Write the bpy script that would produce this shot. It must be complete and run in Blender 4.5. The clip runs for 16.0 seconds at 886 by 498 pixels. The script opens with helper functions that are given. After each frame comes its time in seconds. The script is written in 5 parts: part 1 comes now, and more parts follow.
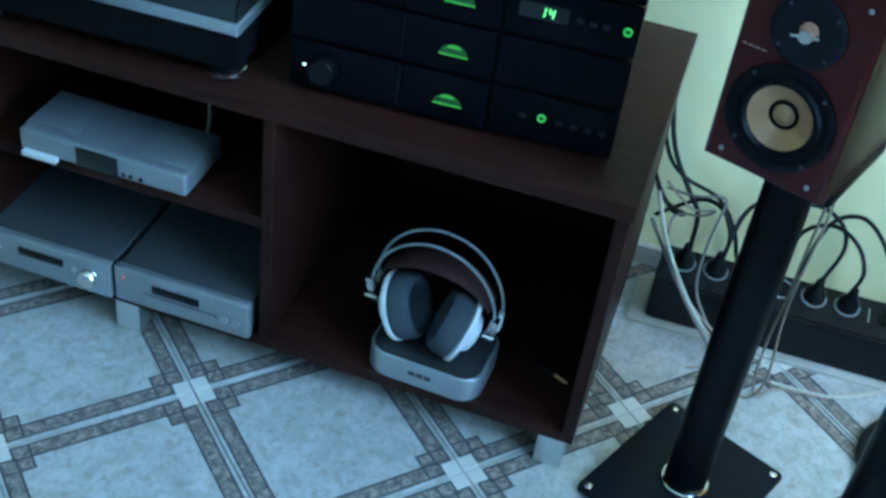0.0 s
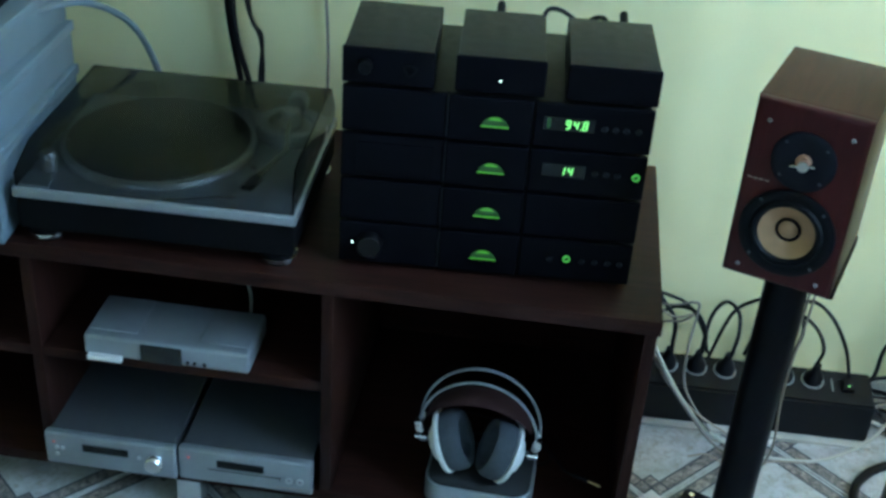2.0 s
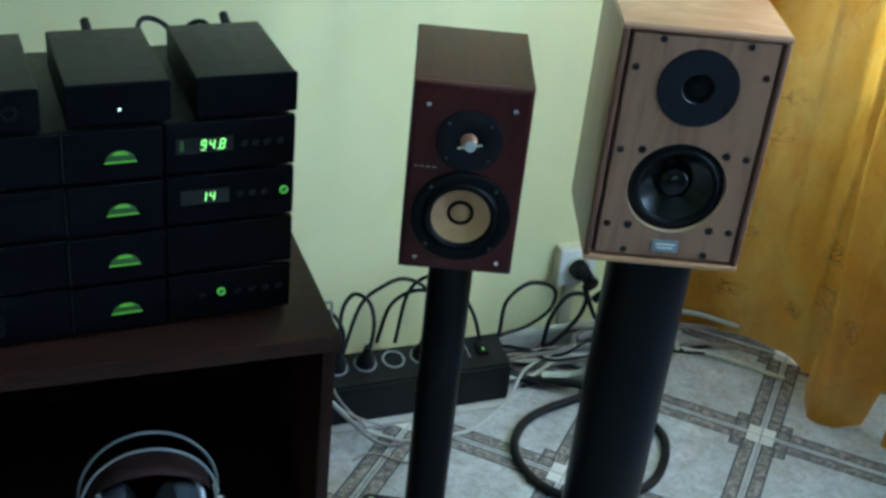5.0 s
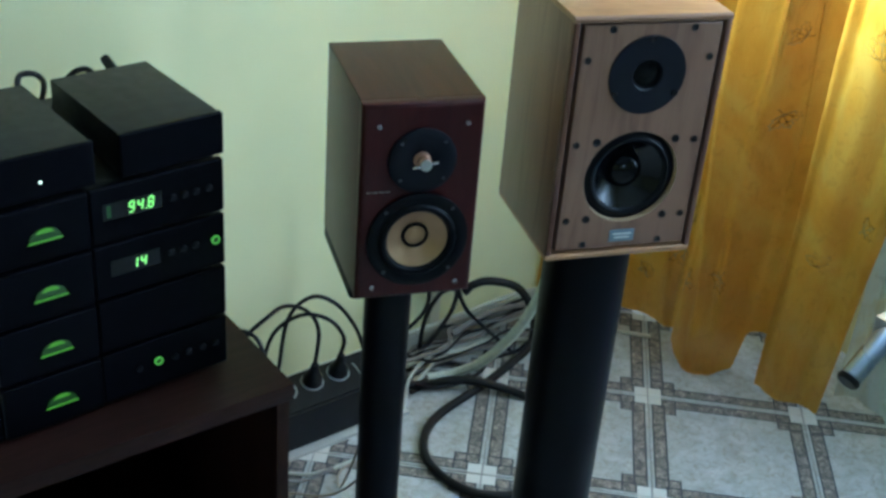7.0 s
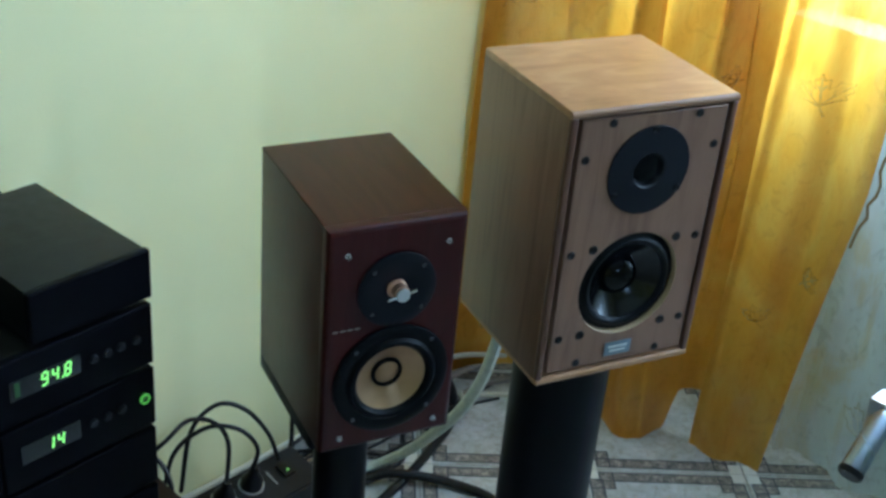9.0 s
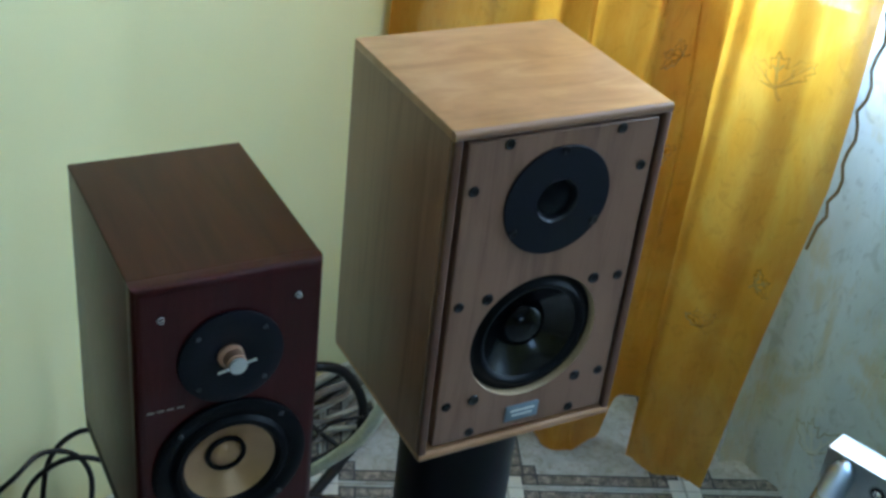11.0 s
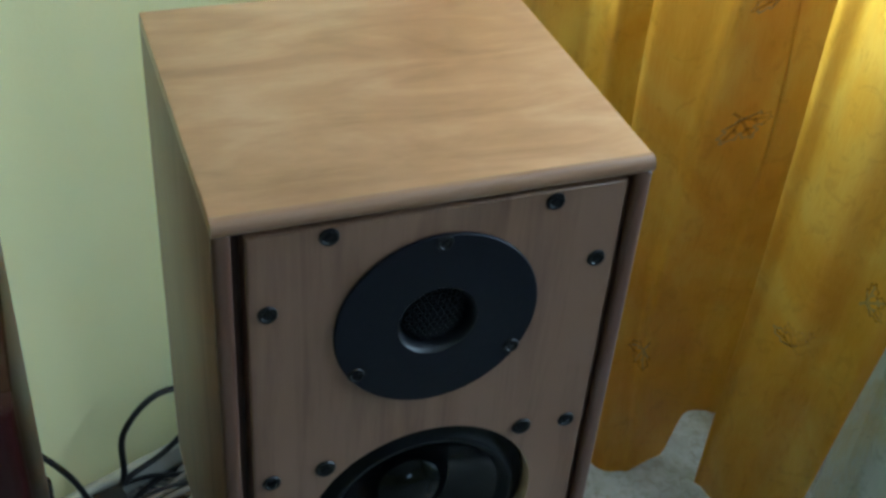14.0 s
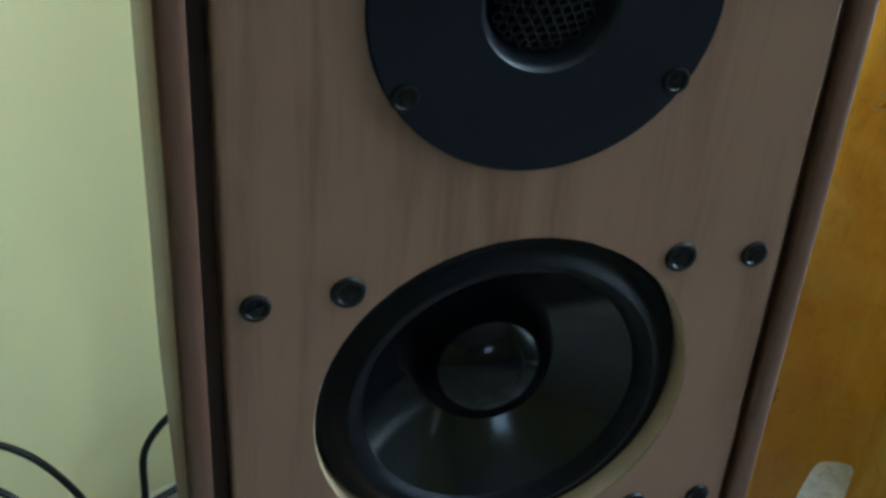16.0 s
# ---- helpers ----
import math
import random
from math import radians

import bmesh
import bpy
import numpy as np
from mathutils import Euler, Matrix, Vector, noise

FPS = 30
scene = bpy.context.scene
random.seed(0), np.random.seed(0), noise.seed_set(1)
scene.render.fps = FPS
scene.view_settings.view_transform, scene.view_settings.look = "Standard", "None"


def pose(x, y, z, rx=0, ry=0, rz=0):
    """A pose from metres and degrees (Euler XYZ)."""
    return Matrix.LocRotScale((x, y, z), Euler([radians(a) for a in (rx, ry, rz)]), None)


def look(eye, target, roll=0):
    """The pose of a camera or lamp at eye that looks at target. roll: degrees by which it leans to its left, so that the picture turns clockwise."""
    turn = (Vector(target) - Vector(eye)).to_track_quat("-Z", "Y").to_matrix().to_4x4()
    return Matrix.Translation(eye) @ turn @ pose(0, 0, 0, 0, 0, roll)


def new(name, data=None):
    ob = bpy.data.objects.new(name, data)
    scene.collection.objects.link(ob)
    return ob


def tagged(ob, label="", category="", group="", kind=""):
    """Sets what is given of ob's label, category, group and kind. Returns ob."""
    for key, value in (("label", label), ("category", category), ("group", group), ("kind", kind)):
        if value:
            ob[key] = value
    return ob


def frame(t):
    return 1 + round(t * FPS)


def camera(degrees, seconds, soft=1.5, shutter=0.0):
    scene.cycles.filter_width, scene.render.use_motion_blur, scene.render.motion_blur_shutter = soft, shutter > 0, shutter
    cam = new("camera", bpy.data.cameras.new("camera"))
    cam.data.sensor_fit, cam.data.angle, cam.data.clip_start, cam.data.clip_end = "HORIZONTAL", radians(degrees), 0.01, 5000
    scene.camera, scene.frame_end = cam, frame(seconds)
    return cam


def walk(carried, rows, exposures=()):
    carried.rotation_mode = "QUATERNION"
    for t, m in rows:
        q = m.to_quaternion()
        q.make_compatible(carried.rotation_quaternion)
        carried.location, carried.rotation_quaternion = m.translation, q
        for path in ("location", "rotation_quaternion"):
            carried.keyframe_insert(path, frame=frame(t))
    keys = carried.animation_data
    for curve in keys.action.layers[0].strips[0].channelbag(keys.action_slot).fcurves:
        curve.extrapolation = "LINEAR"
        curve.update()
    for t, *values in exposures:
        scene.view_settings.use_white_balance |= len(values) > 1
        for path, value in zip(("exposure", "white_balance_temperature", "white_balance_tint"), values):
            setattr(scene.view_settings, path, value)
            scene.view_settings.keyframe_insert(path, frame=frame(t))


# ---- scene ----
cam = camera(40.1, 16.0, soft=3.0)
PATH = [
    (0, (0.746, -1.797, 1.368), (0.428, -0.269, 0.117), 8.2),
    (0.5, (0.739, -1.847, 1.431), (0.424, -0.348, 0.145), 7.9),
    (1, (0.642, -1.913, 1.476), (0.44, -0.331, 0.269), 6.6),
    (1.5, (0.552, -1.986, 1.498), (0.432, -0.34, 0.368), 4.9),
    (2, (0.494, -2.022, 1.493), (0.381, -0.325, 0.439), 4.2),
    (2.5, (0.435, -1.969, 1.481), (0.487, -0.265, 0.435), 4.4),
    (3, (0.406, -1.9, 1.468), (0.696, -0.218, 0.425), 2.8),
    (3.5, (0.387, -1.87, 1.448), (0.817, -0.207, 0.424), 3.5),
    (4, (0.36, -1.855, 1.446), (0.916, -0.218, 0.441), 4.6),
    (4.5, (0.339, -1.847, 1.449), (0.966, -0.244, 0.431), 6.5),
    (4.7, (0.324, -1.846, 1.44), (0.978, -0.249, 0.43), 6.3),
    (6.8, (0.068, -1.663, 1.422), (1.128, -0.291, 0.424), 5.9),
    (7, (0.068, -1.622, 1.417), (1.174, -0.283, 0.426), 4.7),
    (7.5, (0.058, -1.52, 1.424), (1.257, -0.248, 0.453), 4.3),
    (8, (0.049, -1.466, 1.421), (1.27, -0.203, 0.464), 2.7),
    (8.5, (0.061, -1.411, 1.417), (1.332, -0.195, 0.465), 5.0),
    (9, (0.114, -1.314, 1.413), (1.441, -0.172, 0.446), 5.3),
    (9.5, (0.162, -1.251, 1.402), (1.546, -0.196, 0.416), 5.0),
    (10, (0.2, -1.209, 1.399), (1.61, -0.202, 0.4), 7.1),
    (10.2, (0.23, -1.202, 1.391), (1.639, -0.198, 0.389), 7.3),
    (12.3, (0.577, -1.149, 1.351), (1.78, -0.024, 0.217), 5.0),
    (12.5, (0.602, -1.128, 1.344), (1.812, -0.018, 0.201), 4.8),
    (13, (0.668, -1.065, 1.326), (1.903, -0.018, 0.152), 5.1),
    (13.5, (0.724, -1.038, 1.302), (1.958, -0.005, 0.115), 4.3),
    (14, (0.7896, -1.0385, 1.2735), (1.8877, 0.0952, 0.0459), 5.02),
    (14.5, (0.8098, -1.0296, 1.2135), (1.879, 0.1358, -0.0098), 4.08),
    (15, (0.8286, -1.0068, 1.1585), (1.8786, 0.2015, -0.0403), 3.55),
    (15.5, (0.8527, -0.981, 1.1012), (1.9032, 0.2699, -0.0506), 3.78),
    (16, (0.8729, -0.9575, 1.0292), (1.9269, 0.3475, -0.0583), 4.08),
]
EXPOSURES = [(0.0, 0.34, 4120, 2), (1.0, 0.18, 4300, 4), (2.0, 0.08, 4690, 6), (3.5, 0.02, 4810, 7), (7.0, -0.20, 4790, 9), (9.0, -0.27, 4840, 10), (10.0, -0.40, 4890, 10), (12.5, -0.42, 5000, 9), (13.5, -0.70, 5110, 8), (14.5, -0.52, 5200, 8), (16.0, -0.38, 5390, 8)]
walk(cam, [(t, look(eye, target, roll)) for t, eye, target, roll in PATH], EXPOSURES)
SIDE_W, REAR_W = 136.0, 9.0

# ---------------------------------------------------------------- world, sun and large lights
world = bpy.data.worlds.new("sky")
scene.world = world
world.use_nodes = True
wn, wl = world.node_tree.nodes, world.node_tree.links
sky = wn.new("ShaderNodeTexSky")
sky.sky_type, sky.sun_disc = "NISHITA", False
sky.sun_elevation, sky.sun_rotation = radians(38), radians(115)
wn["Background"].inputs["Strength"].default_value = 0.15
wl.new(sky.outputs["Color"], wn["Background"].inputs["Color"])

sun = new("sun", bpy.data.lights.new("sun", "SUN"))
sun.data.energy, sun.data.angle, sun.data.color = 2.0, radians(0.6), (1.0, 0.95, 0.86)
sun.matrix_world = look((6, -7, 6), (0, 0, 0))


def window_light(name, eye, target, w, h, watts, color):
    la = bpy.data.lights.new(name, "AREA")
    la.shape, la.size, la.size_y, la.energy, la.color = "RECTANGLE", w, h, watts, color
    ob = new(name, la)
    ob.matrix_world = look(eye, target)
    return ob


window_light("daylight_side_window", (2.155, -1.09, 1.60), (0, -1.09, 1.60), 1.28, 1.54, SIDE_W, (0.82, 0.95, 1.0))
window_light("daylight_rear_window", (-0.30, -5.22, 1.62), (-0.30, 0, 1.62), 0.72, 0.66, REAR_W, (0.66, 0.88, 1.0))


# ---------------------------------------------------------------- materials
class Nodes:
    def __init__(self, name):
        self.m = bpy.data.materials.new(name)
        self.m.use_nodes = True
        self.t = self.m.node_tree
        self.n, self.l = self.t.nodes, self.t.links
        self.b = self.n["Principled BSDF"]
        self.tc = self.n.new("ShaderNodeTexCoord")

    def put(self, socket, value):
        if hasattr(value, "is_linked"):
            self.l.new(value, socket)
        elif isinstance(value, tuple) and len(value) == 3 and socket.type == "RGBA":
            socket.default_value = (*value, 1)
        else:
            socket.default_value = value

    def math(self, op, a, b=None, c=None):
        k = self.n.new("ShaderNodeMath")
        k.operation = op
        for s, v in zip(k.inputs, (a, b, c)):
            if v is not None:
                self.put(s, v)
        return k.outputs[0]

    def mix(self, f, a, b, blend="MIX"):
        k = self.n.new("ShaderNodeMix")
        k.data_type, k.blend_type = "RGBA", blend
        self.put(k.inputs["Factor"], f)
        self.put(k.inputs["A"], a), self.put(k.inputs["B"], b)
        return k.outputs["Result"]

    def scaled(self, s, source="Object", turn=(0, 0, 0)):
        k = self.n.new("ShaderNodeMapping")
        k.inputs["Scale"].default_value, k.inputs["Rotation"].default_value = s, turn
        self.l.new(self.tc.outputs[source], k.inputs["Vector"])
        return k.outputs[0]

    def noise(self, scale, detail=3, rough=0.55, vec=None, dist=0.0):
        k = self.n.new("ShaderNodeTexNoise")
        k.inputs["Scale"].default_value, k.inputs["Detail"].default_value = scale, detail
        k.inputs["Roughness"].default_value, k.inputs["Distortion"].default_value = rough, dist
        self.l.new(vec or self.tc.outputs["Object"], k.inputs["Vector"])
        return k.outputs["Fac"]

    def ramp(self, f, *stops):
        k = self.n.new("ShaderNodeValToRGB")
        e = k.color_ramp.elements
        while len(e) < len(stops):
            e.new(0.5)
        for s, (p, c) in zip(e, stops):
            s.position, s.color = p, (*c, 1) if isinstance(c, tuple) else (c, c, c, 1)
        self.l.new(f, k.inputs[0])
        return k.outputs[0]

    def bump(self, h, strength=0.2, dist=0.002):
        k = self.n.new("ShaderNodeBump")
        k.inputs["Strength"].default_value, k.inputs["Distance"].default_value = strength, dist
        self.l.new(h, k.inputs["Height"])
        self.l.new(k.outputs[0], self.b.inputs["Normal"])

    def rnd(self):
        return self.n.new("ShaderNodeObjectInfo").outputs["Random"]

    def set(self, **kw):
        for key, v in kw.items():
            self.put(self.b.inputs[key.replace("_", " ")], v)
        return self


def plain(name, color, rough=0.5, metal=0.0, var=0.15, scale=40.0, bump=0.0, **kw):
    """A painted, moulded or metal surface with faint mottling, smudges in its gloss and fine relief."""
    g = Nodes(name)
    dark = tuple(c * (1 - var) for c in color)
    light = tuple(min(1.0, c * (1 + var)) for c in color)
    n1, n2 = g.noise(scale, 4), g.noise(scale * 0.18, 2)
    f = g.math("MULTIPLY_ADD", n2, 0.5, g.math("MULTIPLY", n1, 0.5))
    g.set(Base_Color=g.ramp(f, (0.3, dark), (0.7, light)), Metallic=metal)
    g.set(Roughness=g.math("MULTIPLY_ADD", n2, 0.22, rough - 0.11))
    g.set(**kw)
    if bump:
        g.bump(n1, bump, 0.0006)
    return g.m


def wood(name, a, b, c, rough, stretch, bump=0.05, coat=0.0, figure=1.0, turn=(0, 0, 0), pores=0.30, clouds=0.22, spec=0.5):
    """Veneer: long soft figure, fine pores, broad tone patches. stretch is the scale of the pattern along x, y, z."""
    g = Nodes(name)
    v = g.scaled(stretch, turn=turn)
    broad, fine = g.noise(3.0, 4, 0.6, v, 0.9), g.noise(26, 5, 0.65, v, 0.2)
    cloud = g.noise(9, 3)
    f = g.math("MULTIPLY_ADD", broad, 0.62 * figure, g.math("MULTIPLY", fine, pores))
    f = g.math("MULTIPLY_ADD", cloud, clouds, g.math("SUBTRACT", f, (pores + clouds - 0.40) / 2))
    g.set(Base_Color=g.ramp(f, (0.30, a), (0.50, b), (0.72, c)), Coat_Weight=coat, Coat_Roughness=0.2, Specular_IOR_Level=spec)
    g.set(Roughness=g.math("MULTIPLY_ADD", fine, pores * 0.6, rough - pores * 0.3))
    g.bump(fine, bump, 0.0008)
    return g.m


def wall_paint():
    g = Nodes("wall_paint")
    a, b = g.noise(2.2, 3), g.noise(170, 3)
    g.set(Base_Color=g.ramp(a, (0.35, (0.74, 0.715, 0.385)), (0.65, (0.79, 0.765, 0.425))), Roughness=0.62)
    g.bump(g.math("MULTIPLY_ADD", g.noise(38, 4), 0.6, g.math("MULTIPLY", b, 0.4)), 0.35, 0.0015)
    return g.m


TILE = 0.304


def tile_glaze():
    """Printed floor tile: marbled cream field, a border of mottled bands between dark lines, small squares at the corners."""
    g = Nodes("tile_glaze")
    sep = g.n.new("ShaderNodeSeparateXYZ")
    g.l.new(g.tc.outputs["Object"], sep.inputs[0])
    half = TILE / 2
    dx = g.math("SUBTRACT", half, g.math("ABSOLUTE", sep.outputs["X"]))
    dy = g.math("SUBTRACT", half, g.math("ABSOLUTE", sep.outputs["Y"]))
    lo, hi = g.math("MINIMUM", dx, dy), g.math("MAXIMUM", dx, dy)

    def lt(a, v):
        return g.math("LESS_THAN", a, v)

    def between(a, p, q):
        return g.math("MULTIPLY", g.math("GREATER_THAN", a, p), lt(a, q))

    def either(*a):
        out = a[0]
        for k in a[1:]:
            out = g.math("MAXIMUM", out, k)
        return out

    def cell(x0, x1, y0, y1):
        """A small printed square: its dark outline and its mottled inside."""
        whole = g.math("MULTIPLY", between(dx, x0, x1), between(dy, y0, y1))
        inner = g.math("MULTIPLY", between(dx, x0 + 0.0034, x1 - 0.0034), between(dy, y0 + 0.0034, y1 - 0.0034))
        return whole, inner

    BAND, EDGE, SQ, OUT = 0.0062, 0.0330, 0.0262, 0.0545
    edge = g.math("GREATER_THAN", hi, OUT - 0.002)
    lines = g.math("MULTIPLY", edge, either(between(lo, BAND, BAND + 0.0034), between(lo, EDGE - 0.0036, EDGE)))
    fill = g.math("MULTIPLY", edge, between(lo, BAND + 0.0034, EDGE - 0.0036))
    square = g.math("MULTIPLY", lt(dx, SQ), lt(dy, SQ))
    trio = [cell(SQ, OUT, BAND, EDGE), cell(BAND, EDGE, SQ, OUT), cell(EDGE - 0.0036, OUT, EDGE - 0.0036, OUT)]
    cell_fill = either(*[k[1] for k in trio])
    cell_lines = either(*[g.math("SUBTRACT", *k) for k in trio])
    off = g.n.new("ShaderNodeVectorMath")
    off.operation = "ADD"
    g.l.new(g.tc.outputs["Object"], off.inputs[0])
    comb = g.n.new("ShaderNodeCombineXYZ")
    r = g.rnd()
    for s, k in zip(comb.inputs, (7.0, 13.0, 3.0)):
        g.l.new(g.math("MULTIPLY", r, k), s)
    g.l.new(comb.outputs[0], off.inputs[1])
    v = off.outputs[0]
    cloud, vein = g.noise(24, 5, 0.62, v, 0.6), g.noise(75, 4, 0.6, v, 0.8)
    field = g.mix(g.ramp(vein, (0.47, 0.0), (0.70, 0.70)), g.ramp(cloud, (0.32, (0.40, 0.40, 0.375)), (0.60, (0.53, 0.54, 0.535))), (0.31, 0.28, 0.22))
    speck = g.ramp(g.noise(95, 4, 0.7, v, 0.5), (0.34, (0.10, 0.098, 0.10)), (0.50, (0.22, 0.200, 0.178)), (0.66, (0.42, 0.37, 0.32)))
    col = g.mix(either(fill, cell_fill), field, speck)
    col = g.mix(square, col, (0.70, 0.69, 0.64))
    col = g.mix(either(lines, cell_lines), col, (0.085, 0.088, 0.095))
    g.set(Base_Color=col, Roughness=g.math("MULTIPLY_ADD", g.noise(14, 3), 0.18, 0.16), Specular_IOR_Level=0.45)
    g.bump(g.noise(30, 2), 0.06, 0.001)
    return g.m


def cloth(name, a, b, c, through_it, glow, spots, clear=0.0):
    """Thin woven curtain: it scatters light on both sides; broad printed patches and fine threads."""
    g = Nodes(name)
    v = g.scaled((1, 1, 0.75))
    patch = g.noise(6.5, 3, 0.5, v, 1.6)
    thread = g.noise(420, 2, 0.6, g.scaled((1, 1, 0.10)))
    small = g.noise(24, 4, 0.6, v, 2.2)
    col = g.ramp(g.math("MULTIPLY_ADD", thread, 0.22, g.math("MULTIPLY", patch, 0.62)), (0.30, a), (0.42, b), (0.54, c))
    col = g.mix(g.ramp(small, (0.56, 0.0), (0.64, spots)), col, tuple(x * 0.45 for x in a))
    tr = g.n.new("ShaderNodeBsdfTranslucent")
    g.l.new(g.mix(0.5, col, glow, "MULTIPLY"), tr.inputs["Color"])
    g.set(Base_Color=col, Roughness=0.6, Sheen_Weight=0.2)
    g.bump(thread, 0.15, 0.0008)
    mx = g.n.new("ShaderNodeMixShader")
    mx.inputs[0].default_value = through_it
    g.l.new(g.b.outputs[0], mx.inputs[1]), g.l.new(tr.outputs[0], mx.inputs[2])
    out = mx.outputs[0]
    if clear:
        cl = g.n.new("ShaderNodeBsdfTransparent")
        m2 = g.n.new("ShaderNodeMixShader")
        g.put(m2.inputs[0], g.ramp(patch, (0.45, clear * 0.6), (0.6, clear)))
        g.l.new(out, m2.inputs[1]), g.l.new(cl.outputs[0], m2.inputs[2])
        out = m2.outputs[0]
    g.l.new(out, g.n["Material Output"].inputs["Surface"])
    return g.m


def glow(name, color, strength):
    g = Nodes(name)
    g.set(Base_Color=(0.02, 0.03, 0.02), Emission_Color=color, Emission_Strength=strength)
    return g.m


def smoked():
    g = Nodes("smoked_acrylic")
    g.set(Base_Color=(0.31, 0.32, 0.32), Roughness=g.math("MULTIPLY_ADD", g.noise(8, 3), 0.10, 0.02), Transmission_Weight=1.0, IOR=1.25)
    return g.m


